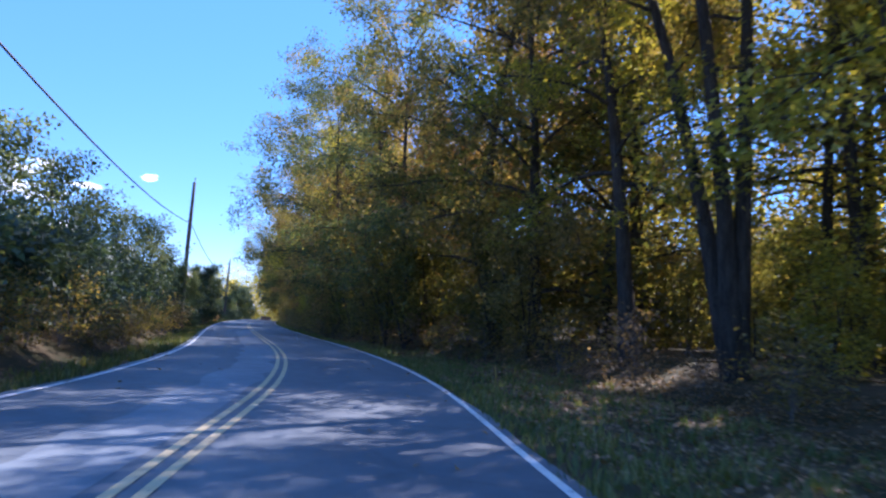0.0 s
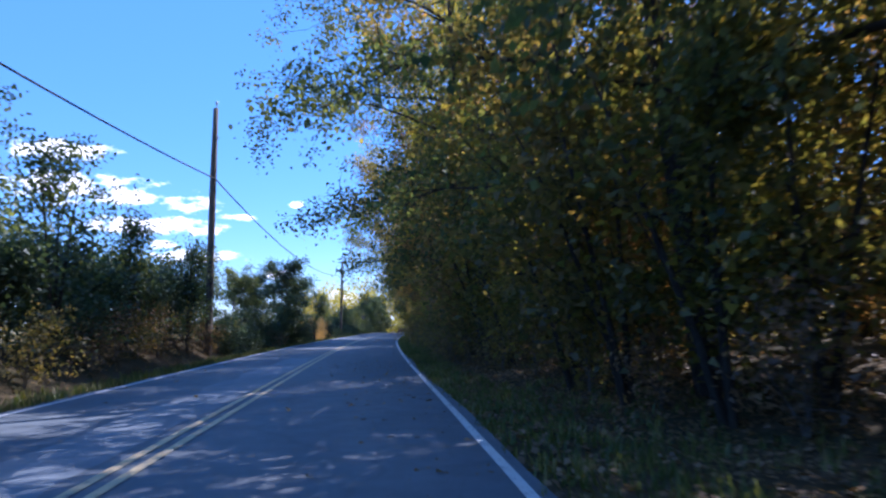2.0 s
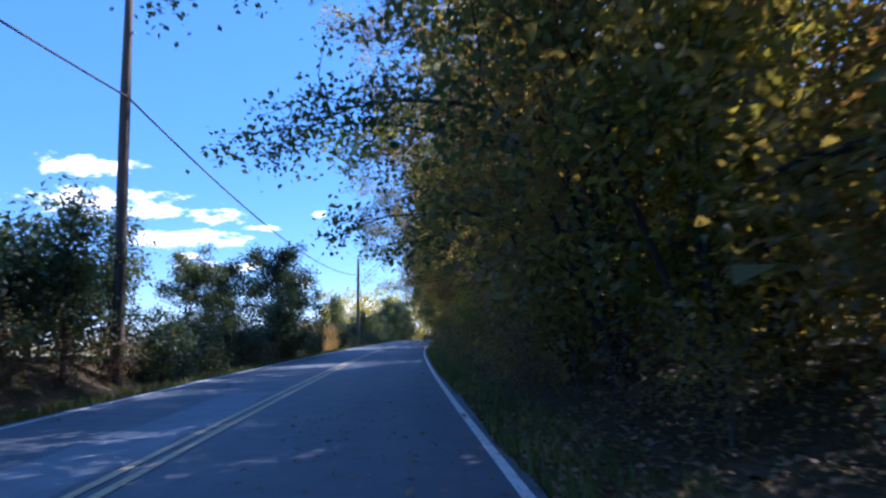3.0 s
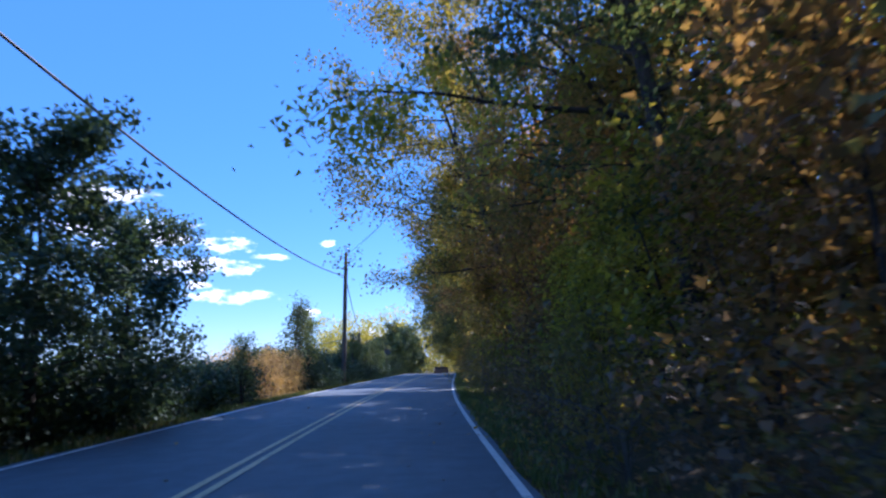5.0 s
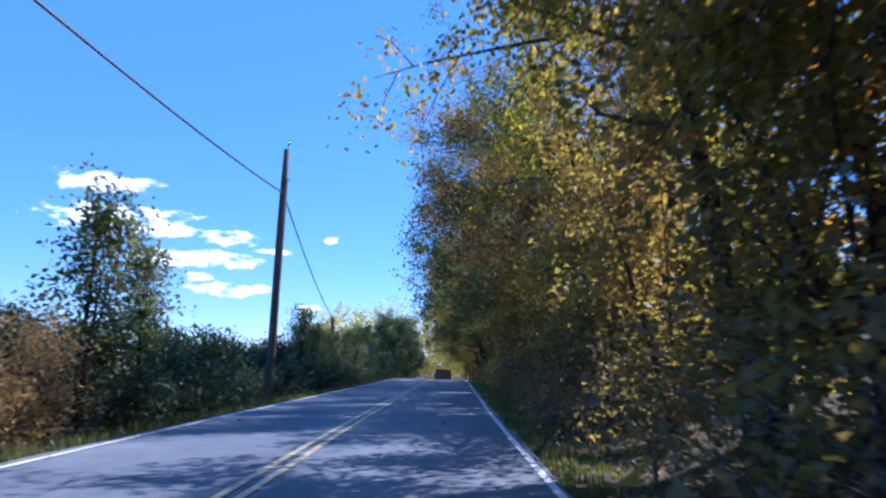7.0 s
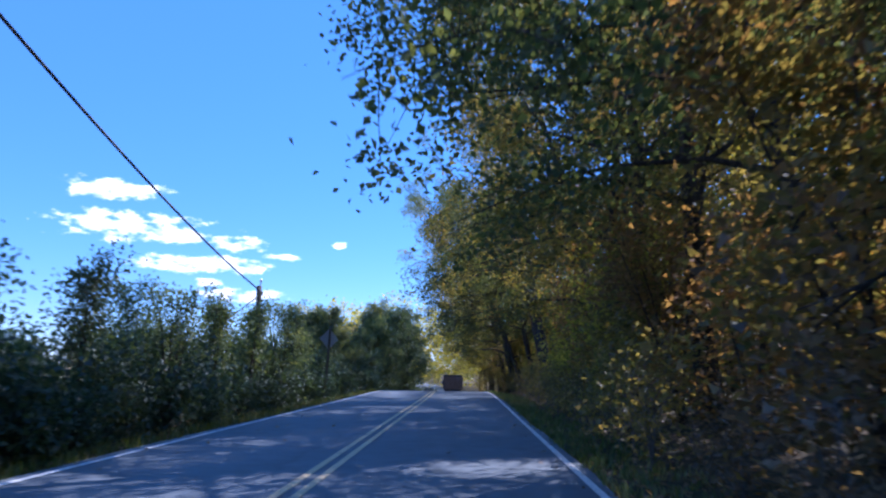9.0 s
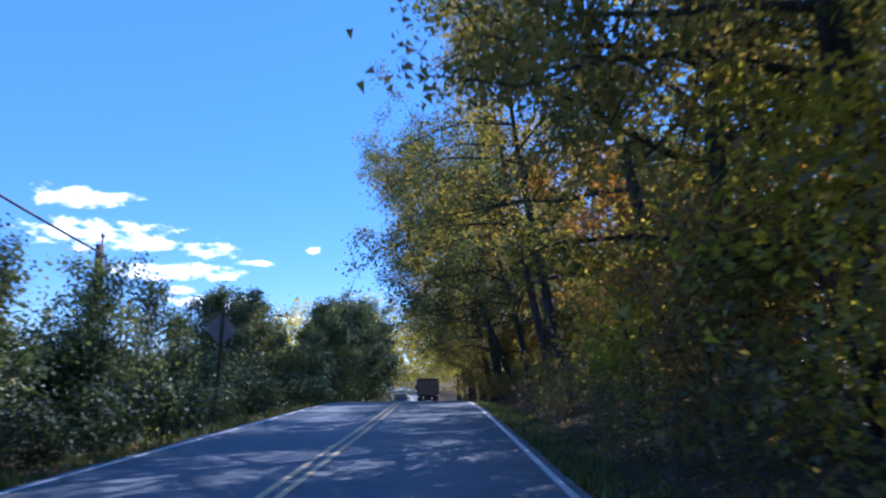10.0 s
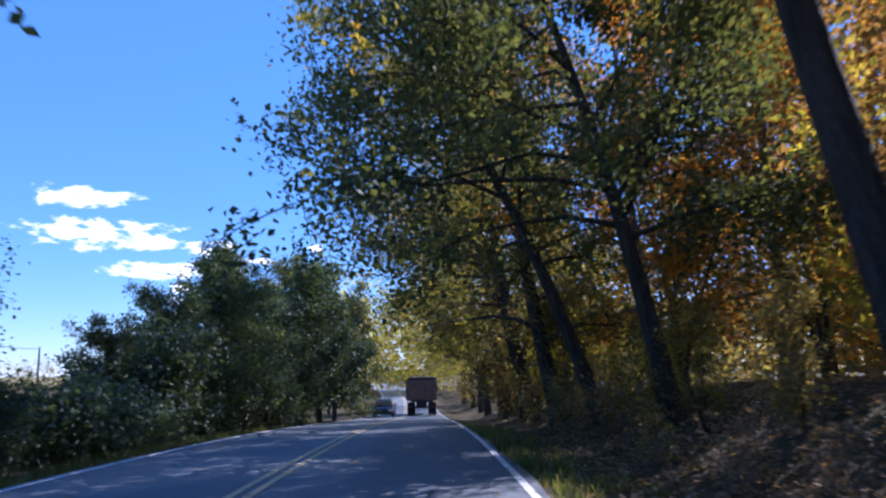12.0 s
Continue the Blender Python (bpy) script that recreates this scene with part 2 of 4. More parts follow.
LEAF_YELLOW = leaf_material("yellow-green leaves", [(0.15, (0.075, 0.080, 0.016)), (0.45, (0.165, 0.150, 0.025)), (0.75, (0.30, 0.235, 0.035)), (0.95, (0.13, 0.125, 0.022))], 0.5, 1.4)
LEAF_FIELD = leaf_material("grey-green field leaves", [(0.15, (0.026, 0.040, 0.022)), (0.45, (0.060, 0.076, 0.034)), (0.75, (0.110, 0.118, 0.046)), (0.95, (0.21, 0.17, 0.06))], 0.38, 1.5, 0.03)
LEAF_DARK = leaf_material("dark evergreen leaves", [(0.15, (0.018, 0.030, 0.020)), (0.5, (0.038, 0.058, 0.034)), (0.85, (0.075, 0.092, 0.040))], 0.3, 1.6, 0.03)
LEAF_DEEP = leaf_material("deep green oak leaves", [(0.15, (0.020, 0.030, 0.016)), (0.45, (0.046, 0.056, 0.025)), (0.75, (0.085, 0.085, 0.030)), (0.95, (0.19, 0.145, 0.034))], 0.44, 1.75)
LEAF_STRAW = leaf_material("straw-coloured dry leaves", [(0.15, (0.16, 0.10, 0.045)), (0.5, (0.31, 0.20, 0.095)), (0.85, (0.44, 0.30, 0.15))], 0.4, 1.25)
LEAF_TURN = leaf_material("olive and gold leaves", [(0.15, (0.045, 0.048, 0.016)), (0.45, (0.105, 0.092, 0.024)), (0.75, (0.21, 0.15, 0.034)), (0.95, (0.32, 0.145, 0.032))], 0.5, 1.6)
LEAF_TAN = leaf_material("tan fallen leaves", [(0.15, (0.12, 0.075, 0.045)), (0.5, (0.26, 0.17, 0.10)), (0.85, (0.38, 0.25, 0.15))], 0.2, 1.2)
LEAF_BROWN = leaf_material("dry brown leaves", [(0.15, (0.06, 0.042, 0.028)), (0.5, (0.15, 0.10, 0.06)), (0.85, (0.27, 0.17, 0.10))], 0.35, 1.35)
GRASS = leaf_material("verge grass", [(0.15, (0.03, 0.045, 0.012)), (0.5, (0.065, 0.08, 0.022)), (0.85, (0.19, 0.155, 0.06))], 0.3, 1.5)
STRAW = leaf_material("dry grass", [(0.15, (0.14, 0.10, 0.045)), (0.5, (0.28, 0.20, 0.09)), (0.85, (0.40, 0.30, 0.14))], 0.35, 1.2)
CABLE = plain("black cable", (0.015, 0.015, 0.017), 0.6)
STEEL = plain("galvanised steel", (0.42, 0.43, 0.44), 0.45, 0.7)

# ---- the lie of the land ----
ROAD_Y = np.array([-200, -60, -45, -35, -28, -21, -14, -7, 0, 10, 25, 45, 62, 76, 90, 105, 135, 170, 230, 330, 500])
ROAD_X = np.array([-30, -7.6, -5.07, -3.51, -2.44, -1.88, -1.73, -1.84, -2.0, -2.2, -2.34, -2.2, -1.65, -1.01, -0.33, 0.40, 1.25, 2.1, 1.0, -9.0, -40])
SLOPE = np.gradient(ROAD_X, ROAD_Y)
LEFT_LINE, RIGHT_LINE = -2.98, 3.27
LEFT_EDGE, RIGHT_EDGE = -3.2, 3.42


def smooth(a, b, v):
    u = np.clip((np.asarray(v, float) - a) / (b - a), 0, 1)
    return u * u * (3 - 2 * u)


def centre(y):
    """x of the yellow lines."""
    y = np.clip(np.asarray(y, float), ROAD_Y[0], ROAD_Y[-1])
    j = np.clip(np.searchsorted(ROAD_Y, y) - 1, 0, len(ROAD_Y) - 2)
    h = (ROAD_Y[j + 1] - ROAD_Y[j]).astype(float)
    u = (y - ROAD_Y[j]) / h
    return ((2 * u**3 - 3 * u**2 + 1) * ROAD_X[j] + (u**3 - 2 * u**2 + u) * h * SLOPE[j]
            + (3 * u**2 - 2 * u**3) * ROAD_X[j + 1] + (u**3 - u**2) * h * SLOPE[j + 1])


def road_z(y):
    return -3.0 * smooth(108, 185, y)


def wood_edge(y):
    """How far to the right of the yellow lines the brush begins."""
    return np.interp(y, [-70, -40, -20, -8, 6, 25, 90, 105, 125, 150], [8.5, 8.5, 8.0, 6.3, 4.9, 4.3, 4.3, 4.8, 5.4, 5.0])


def hedge_edge(y):
    return np.interp(y, [-60, -20, 10, 40, 90, 110, 150], [-4.4, -4.4, -4.5, -4.2, -4.1, -4.3, -4.6])


def wave(x, y):
    return 0.5 * np.sin(0.31 * x + 1.3) * np.cos(0.23 * y) + 0.3 * np.sin(0.71 * x - 0.53 * y) + 0.2 * np.sin(1.7 * x + 1.1 * y)


def ground_z(x, y):
    x, y = np.asarray(x, float), np.asarray(y, float)
    u = x - centre(y)
    z = road_z(y) - 0.06
    z = z - 0.14 * smooth(RIGHT_EDGE + 0.1, RIGHT_EDGE + 1.2, u) - 0.12 * smooth(-LEFT_EDGE + 0.1, -LEFT_EDGE + 1.0, -u)
    e = wood_edge(y)
    z = z + smooth(e - 0.3, e + 4.0, u) * (0.75 + 0.5 * smooth(95, 112, y) * (1 - smooth(128, 150, y))) + smooth(e + 4, e + 40, u) * 2.0
    bank = 0.9 * (1 - smooth(18, 34, y)) * smooth(-45, -25, y)
    z = z + bank * smooth(4.4, 6.5, -u) - 0.35 * smooth(10, 26, -u)
    z = z + 0.10 * wave(x, y) * smooth(4.0, 6.0, np.abs(u)) + 0.5 * wave(x * 0.05, y * 0.05) * smooth(30, 90, np.abs(u))
    return z


def link_mesh(name, verts, faces, mat, parent=None, label="", smooth_it=False):
    me = bpy.data.meshes.new(name)
    me.from_pydata([tuple(v) for v in verts], [], faces)
    me.materials.append(mat)
    if smooth_it:
        me.polygons.foreach_set("use_smooth", [True] * len(me.polygons))
    ob = new(name, me)
    if parent is not None:
        ob.parent = parent
    if label:
        ob["label"] = label
    return ob


def part(name, bm, mat, parent, label=""):
    me = bpy.data.meshes.new(name)
    bm.to_mesh(me)
    bm.free()
    me.materials.append(mat)
    ob = new(name, me)
    ob.parent = parent
    if label:
        ob["label"] = label
    return ob


def thing(name, m, label, category, group=""):
    ob = new(name)
    ob.empty_display_size = 0.3
    ob.matrix_basis = m
    return tagged(ob, label, category, group)


# one ground sheet out to the horizon, finest along the road
gx = np.concatenate([[-2500, -1200, -600, -300, -150, -90, -60, -40, -30], np.arange(-24, -8, 2.0), np.arange(-8, 12, 0.5), np.arange(12, 30, 2.0), [34, 45, 60, 90, 150, 300, 600, 1200, 2500]])
gy = np.concatenate([[-2500, -900, -400, -200, -120, -90, -70], np.arange(-60, 200, 1.5), [205, 215, 230, 250, 280, 330, 400, 500, 700, 1100, 1800, 3500]])
GX, GY = np.meshgrid(gx, gy)
GXS = GX + centre(GY) * (np.abs(GX) < 60)
GZ = ground_z(GXS, GY)
nx = len(gx)
faces = [(r * nx + c, r * nx + c + 1, (r + 1) * nx + c + 1, (r + 1) * nx + c) for r in range(len(gy) - 1) for c in range(nx - 1)]
ground = link_mesh("ground", np.stack([GXS, GY, GZ], -1).reshape(-1, 3), faces, EARTH, smooth_it=True)
tagged(ground, "leaf-strewn woodland floor, grassy verges and pale stubble field", "ground", kind="structure")


def ribbon(name, u0, u1, lift, mat, y0=-190, y1=330, step=2.0, ragged=0.0, skirt=0.0, crown=0.0):
    """A strip laid along the road between two offsets from its middle."""
    ys = np.arange(y0, y1 + 0.01, step)
    rng = np.random.default_rng(int(abs(u0) * 100) + 5)
    us = [u0 + ragged * (rng.random(len(ys)) - 0.5), np.full(len(ys), (u0 + u1) / 2), u1 + ragged * (rng.random(len(ys)) - 0.5)]
    zs = [np.zeros(len(ys)), np.full(len(ys), crown), np.zeros(len(ys))]
    if skirt:
        us, zs = [us[0] - 0.05, *us, us[2] + 0.05], [zs[0] - skirt, *zs, zs[2] - skirt]
    k = len(us)
    v = np.stack([np.stack([centre(ys) + u, ys, road_z(ys) + lift + z], -1) for u, z in zip(us, zs)], 1).reshape(-1, 3)
    f = [(r * k + c, r * k + c + 1, (r + 1) * k + c + 1, (r + 1) * k + c) for r in range(len(ys) - 1) for c in range(k - 1)]
    return link_mesh(name, v, f, mat, smooth_it=False)


road = ribbon("road", LEFT_EDGE, RIGHT_EDGE, 0.0, ASPHALT, ragged=0.12, skirt=0.16)
tagged(road, "two-lane country road of worn grey asphalt", "road", kind="structure")
patch = ribbon("road_patch", -1.12, -0.13, 0.004, PALE_ASPHALT, y0=-70, y1=12, step=1.3, ragged=0.26)
tagged(patch, "paler worn strip of old asphalt along the yellow lines", "road", kind="structure")
for nm, a, mat, lab in (("edge_line", RIGHT_LINE, WHITE_PAINT, "worn white line along the road's edge"), ("edge_line", LEFT_LINE, WHITE_PAINT, "worn white line along the road's edge"),
                        ("centre_line", -0.02, YELLOW_PAINT, "one of two worn yellow lines down the road"), ("centre_line", 0.19, YELLOW_PAINT, "one of two worn yellow lines down the road")):
    tagged(ribbon(nm, a - 0.048, a + 0.048, 0.009, mat), lab, "road line", kind="structure")

# ---- plants ----


def tube(points, radii, sides, verts, faces):
    pts = np.asarray(points, float)
    base = len(verts)
    for i, p in enumerate(pts):
        d = pts[min(i + 1, len(pts) - 1)] - pts[max(i - 1, 0)]
        d = d / (np.linalg.norm(d) + 1e-9)
        a = np.cross(d, (0.31, 0.95, 0.05))
        a /= np.linalg.norm(a) + 1e-9
        b = np.cross(d, a)
        for k in range(sides):
            w = 2 * math.pi * k / sides
            verts.append(p + radii[i] * (math.cos(w) * a + math.sin(w) * b))
    for i in range(len(pts) - 1):
        for k in range(sides):
            k2 = (k + 1) % sides
            faces.append((base + i * sides + k, base + i * sides + k2, base + (i + 1) * sides + k2, base + (i + 1) * sides + k))
    faces.append(tuple(base + (len(pts) - 1) * sides + k for k in range(sides)))


def leaf_arrays(rng, at, size, broad=0.72, level=0.75, folded=True):
    """Leaves at the given places: folded kites, or plain pointed ones."""
    n = len(at)
    nor = rng.normal(size=(n, 3)) * (1, 1, 1)
    nor[:, 2] = np.abs(nor[:, 2]) + level
    nor /= np.linalg.norm(nor, axis=1, keepdims=True)
    w = rng.normal(size=(n, 3))
    ax = np.cross(nor, w)
    ax /= np.linalg.norm(ax, axis=1, keepdims=True)
    sd = np.cross(nor, ax)
    L = (size * rng.uniform(0.65, 1.2, n))[:, None]
    if not folded:
        return np.stack([at - ax * L * 0.5 + sd * L * broad * 0.5, at - ax * L * 0.5 - sd * L * broad * 0.5, at + ax * L * 0.5], 1)
    q = np.empty((n, 4, 3))
    q[:, 0] = at - ax * L * 0.5
    q[:, 1] = at + sd * L * broad * 0.5 + nor * L * 0.12
    q[:, 2] = at + ax * L * 0.5
    q[:, 3] = at - sd * L * broad * 0.5 + nor * L * 0.12
    return q


def leaf_object(name, quads, mat, parent=None, label=""):
    v = quads.reshape(-1, 3)
    n, k = quads.shape[:2]
    me = bpy.data.meshes.new(name)
    me.vertices.add(len(v))
    me.vertices.foreach_set("co", v.astype(np.float32).ravel())
    me.loops.add(k * n)
    me.loops.foreach_set("vertex_index", np.arange(k * n, dtype=np.int32))
    me.polygons.add(n)
    me.polygons.foreach_set("loop_start", np.arange(0, k * n, k, dtype=np.int32))
    me.update(calc_edges=True)
    me.validate()
    me.materials.append(mat)
    ob = new(name, me)
    if parent is not None:
        ob.parent = parent
    if label:
        ob["label"] = label
    return ob


def make_tree(seed, name, label, height, radius, clear, limbs, twigs, per, size, leaf, bark, trunk_r, shape="round", spread=0.3, group="", broad=0.72, stems=1, fan=0.22, folded=True, lop=0.0, clumps=3, bow=0.02, trim=None):
    """A plant with its foot at the origin: tapering, gently bowed trunks with limbs and twigs, and a crown of single leaves that hang in clumps along the twigs.
    lop: how much further the limbs reach towards -x, the side of the light over the road. trim: reach kept on that side near the ground, the height above which it widens, the widest reach, and how fast it widens."""
    rng = np.random.default_rng(seed)
    root = thing(name, Matrix.Identity(4), label, "bush" if "bush" in name or "shrub" in name else "tree", group)
    verts, fcs, heart = [], [], []

    def inside(p, slack):
        return trim is None or -p[0] < slack + min(trim[2], trim[0] + trim[3] * max(0, p[2] - trim[1]))

    for s in range(stems):
        lean = rng.normal(size=2) * (0.02 if stems == 1 else fan) * height
        rings = 9 if stems < 3 else 5
        wander = np.cumsum(np.cumsum(rng.normal(size=(rings, 2)) * 0.006 * height, axis=0), axis=0)
        tz = np.linspace(-0.3, height * 0.95, rings)
        h = np.clip(tz / height, 0, 1)
        tx = np.column_stack([lean[0] * h + wander[:, 0] * h - bow * height * h * h, lean[1] * h + wander[:, 1] * h, tz])
        rad = trunk_r * np.interp(h, [0, 0.12, 0.5, 1], [1.5, 1.0, 0.64, 0.05])
        tube(tx, rad, 10 if stems == 1 else 6 if stems == 2 or height > 10 else 4, verts, fcs)
        nl = max(3, limbs // stems)
        for i in range(nl):
            g = (i + rng.random() * 0.9) / nl
            f = clear + (0.97 - clear) * g
            p0 = np.array([np.interp(f * height, tz, tx[:, k]) for k in range(3)])
            a = i * 2.39996 + rng.normal() * 0.4 + s
            if lop > 0.42 and math.cos(a) > 0.3 and i % 3:
                continue
            if shape == "round":
                reach = radius * (0.5 + 0.62 * math.sin(math.pi * min(1, 0.12 + 0.86 * g) ** 0.9))
                rise = radians(18 + 46 * g + rng.normal() * 9)
            elif shape == "cone":
                reach = radius * (1.06 - g) * 0.95
                rise = radians(8 + rng.normal() * 8)
            elif shape == "pine":
                reach = radius * (0.6 + 0.5 * math.sin(math.pi * min(1, 0.12 + 0.9 * g)))
                rise = radians(14 + 26 * g + rng.normal() * 8)
            elif shape == "bush":
                reach = radius * (0.5 + 0.55 * rng.random())
                rise = radians(30 + 30 * g + rng.normal() * 14)
            else:
                reach = radius * (0.6 + 0.5 * rng.random()) * (1.1 - 0.4 * g)
                rise = radians(48 + 20 * g + rng.normal() * 10)
            reach *= rng.uniform(0.75, 1.2) * (1 - lop * math.cos(a))
            way = np.array([math.cos(a) * math.cos(rise), math.sin(a) * math.cos(rise), math.sin(rise)])
            if trim and math.cos(a) < 0.2:
                room = min(trim[2], trim[0] + trim[3] * max(0, p0[2] + reach * 0.2 - trim[1]))
                reach = min(reach, room * rng.uniform(0.85, 1.1) / max(0.35, -math.cos(a)))
            pts, steps = [p0], 6 if stems < 3 else 4
            for j in range(steps):
                way = way + rng.normal(size=3) * 0.14 + np.array([0, 0, -0.075 * (1.2 - g)])
                way /= np.linalg.norm(way)
                pts.append(pts[-1] + way * reach / 6 * (1 if stems < 3 else 1.5))
                if not inside(pts[-1], 0.0):
                    if len(pts) > 2:
                        pts.pop()
                    break
            pts = np.array(pts)
            steps = len(pts) - 1
            ts = np.linspace(0, 1, steps + 1)
            r0 = max(0.01, trunk_r * 0.46 * (1 - 0.62 * f))
            tube(pts, r0 * np.linspace(1, 0.08, steps + 1), 5 if stems == 1 else 3, verts, fcs)
            for j in range(twigs):
                t = 0.22 + 0.78 * (j + rng.random()) / twigs
                q0 = np.array([np.interp(t, ts, pts[:, k]) for k in range(3)])
                k = min(steps - 1, int(t * steps))
                along = (pts[k + 1] - pts[k]) / np.linalg.norm(pts[k + 1] - pts[k])
                d = along * rng.uniform(0.2, 1.0) + rng.normal(size=3) * 0.62
                d[2] += 0.12
                d /= np.linalg.norm(d)
                ln = reach * rng.uniform(0.16, 0.36) * (1.25 - 0.5 * t)
                q1 = q0 + d * ln + np.array([0, 0, -0.12 * ln])
                qm = q0 + d * ln * 0.55 + rng.normal(size=3) * 0.05 * ln
                if not inside(q1, 0.1):
                    continue
                if stems == 1 or j % (3 if stems == 2 else 6) == 0:
                    tube([q0, qm, q1], [r0 * 0.3 * (1 - 0.5 * t) + 0.003, r0 * 0.17 + 0.002, 0.004], 3, verts, fcs)
                for c in range(clumps):
                    w = 1.0 if c == 0 else rng.uniform(0.15, 0.9)
                    at = q0 + (q1 - q0) * w + rng.normal(size=3) * spread * (0.35 if c == 0 else 0.8)
                    heart.append(at)
    heart = np.array([p for p in heart if inside(p, rng.normal() * 0.25)])
    link_mesh("trunk", verts, fcs, bark, root, smooth_it=True)
    fill = np.clip(rng.lognormal(-0.12, 0.5, len(heart)), 0.2, 2.4)
    k = np.maximum(1, (per * fill).astype(int))
    off = rng.normal(size=(int(k.sum()), 3)) * (1, 1, 0.8) * spread
    off *= np.repeat(fill ** 0.33, k)[:, None]
    off[:, 2] -= 0.35 * np.hypot(off[:, 0], off[:, 1])
    at = np.repeat(heart, k, axis=0) + off
    at = at[at[:, 2] > 0.06]
    leaf_object("crown", leaf_arrays(rng, at, size, broad, 0.35, folded=folded), leaf, root)
    return root


class Kind:
    """A kind of plant: built once, where it first stands, and copied after that."""

    def __init__(self, *args, **more):
        self.args, self.more, self.first = args, more, None

    def put(self, x, y, turn, size, lean=0.0, sink=0.0, lean_to=180.0):
        z = float(ground_z(x, y)) - sink
        m = Matrix.Translation((x, y, z)) @ Matrix.Rotation(radians(lean), 4, Vector((math.cos(radians(lean_to + 90)), math.sin(radians(lean_to + 90)), 0))) @ Matrix.Rotation(radians(turn), 4, "Z") @ Matrix.Scale(size, 4)
        if self.first is None:
            self.first = make_tree(*self.args, **self.more)
            self.first.matrix_basis = m
            return self.first
        ob = copy_thing(self.first, Matrix.Identity(4))
        ob.matrix_basis = m
        return ob


W = "trees of the roadside wood"
OAK = Kind(11, "oak_tree", "tall green oak leaning over the road's edge", 17.5, 6.2, 0.12, 22, 8, 50, 0.152, LEAF_GREEN, BARK, 0.26, group=W, lop=0.2, trim=(2.4, 3.0, 6.4, 1.6), folded=False)
OAK_B = Kind(12, "oak_tree", "tall oak with olive leaves just turning", 16.5, 6.0, 0.1, 22, 8, 50, 0.152, LEAF_OLIVE, BARK, 0.23, group=W, lop=0.2, trim=(2.4, 3.0, 6.4, 1.6), folded=False)
RUST = Kind(13, "oak_tree", "oak with rust-brown autumn leaves", 15.5, 5.6, 0.1, 21, 8, 50, 0.152, LEAF_RUST, BARK, 0.21, group=W, lop=0.2, trim=(2.4, 3.0, 6.4, 1.6), folded=False)
GOLD = Kind(14, "maple_tree", "maple in gold and orange autumn leaves", 15.0, 5.2, 0.15, 20, 8, 40, 0.19, LEAF_GOLD, PALE_BARK, 0.2, group=W, folded=False)
YELLOW = Kind(15, "hickory_tree", "hickory with yellow-green thinning leaves", 16.5, 5.6, 0.14, 20, 8, 46, 0.152, LEAF_YELLOW, BARK, 0.22, group=W, lop=0.15, trim=(2.4, 3.0, 6.4, 1.6), folded=False)
PINE = Kind(16, "oak_tree", "dark oak with ragged boughs hung over the road", 17.0, 6.2, 0.12, 26, 10, 46, 0.14, LEAF_DEEP, BARK, 0.17, shape="pine", group=W, spread=0.27, lop=0.35, trim=(1.8, 2.6, 7.2, 1.6))
BACK = Kind(17, "woodland_tree", "tall shaded tree deep in the wood", 16.0, 5.4, 0.12, 14, 7, 20, 0.34, LEAF_OLIVE, BARK, 0.26, spread=0.5, group=W, folded=False)
BACK_B = Kind(18, "woodland_tree", "tall green tree deep in the wood", 15.0, 5.4, 0.1, 14, 7, 20, 0.34, LEAF_GREEN, BARK, 0.24, spread=0.5, group=W, folded=False)
FORK = Kind(40, "oak_tree", "oak with several bare grey trunks from one foot", 18.0, 5.0, 0.4, 21, 7, 40, 0.165, LEAF_OLIVE, BARK, 0.22, group=W, stems=3, fan=0.07, lop=0.2, trim=(2.0, 3.5, 6.2, 1.6), folded=False)
LEANER = Kind(41, "oak_tree", "oak with a thick leaning trunk hung over the road", 17.0, 6.4, 0.27, 22, 9, 36, 0.152, LEAF_DEEP, BARK, 0.2, spread=0.28, group=W, lop=0.3, trim=(1.6, 3.3, 6.2, 1.6))
LEANER_B = Kind(44, "oak_tree", "oak with olive leaves on a leaning trunk", 17.0, 6.0, 0.28, 22, 8, 32, 0.152, LEAF_TURN, BARK, 0.22, spread=0.28, group=W, lop=0.25, trim=(1.6, 3.3, 5.7, 1.6))
HANG = Kind(46, "oak_tree", "dark oak whose boughs hang far out across the road", 12.5, 8.0, 0.3, 32, 11, 56, 0.152, LEAF_DEEP, BARK, 0.2, spread=0.32, group=W, shape="pine", lop=0.5, trim=(1.6, 2.3, 7.9, 2.6))
HANG_B = Kind(47, "oak_tree", "olive oak whose boughs hang out over the road", 16.0, 7.0, 0.24, 28, 10, 50, 0.152, LEAF_TURN, BARK, 0.2, spread=0.3, group=W, shape="pine", lop=0.45, trim=(1.6, 3.9, 8.0, 2.4))
THIN = Kind(42, "hickory_tree", "hickory half bare of its yellow leaves", 16.5, 5.4, 0.3, 18, 8, 24, 0.18, LEAF_YELLOW, BARK, 0.2, spread=0.3, group=W, trim=(2.0, 3.6, 5.6, 1.6), folded=False)
STEM = Kind(45, "hickory_tree", "tall hickory with a long bare trunk and yellow-green leaves", 17.5, 5.6, 0.3, 18, 8, 38, 0.17, LEAF_YELLOW, BARK, 0.24, group=W, folded=False)
U = "undergrowth along the wood"
THICKET = Kind(20, "thicket_shrub", "tall shady thicket inside the wood", 5.5, 2.6, 0.03, 15, 5, 11, 0.23, LEAF_GREEN, BARK, 0.06, shape="vase", spread=0.4, group=U, stems=3, folded=False, fan=0.12)
THICKET_B = Kind(19, "thicket_shrub", "tall yellowing thicket inside the wood", 5.0, 2.6, 0.03, 15, 5, 11, 0.23, LEAF_OLIVE, BARK, 0.06, shape="vase", spread=0.4, group=U, stems=3, folded=False, fan=0.12)
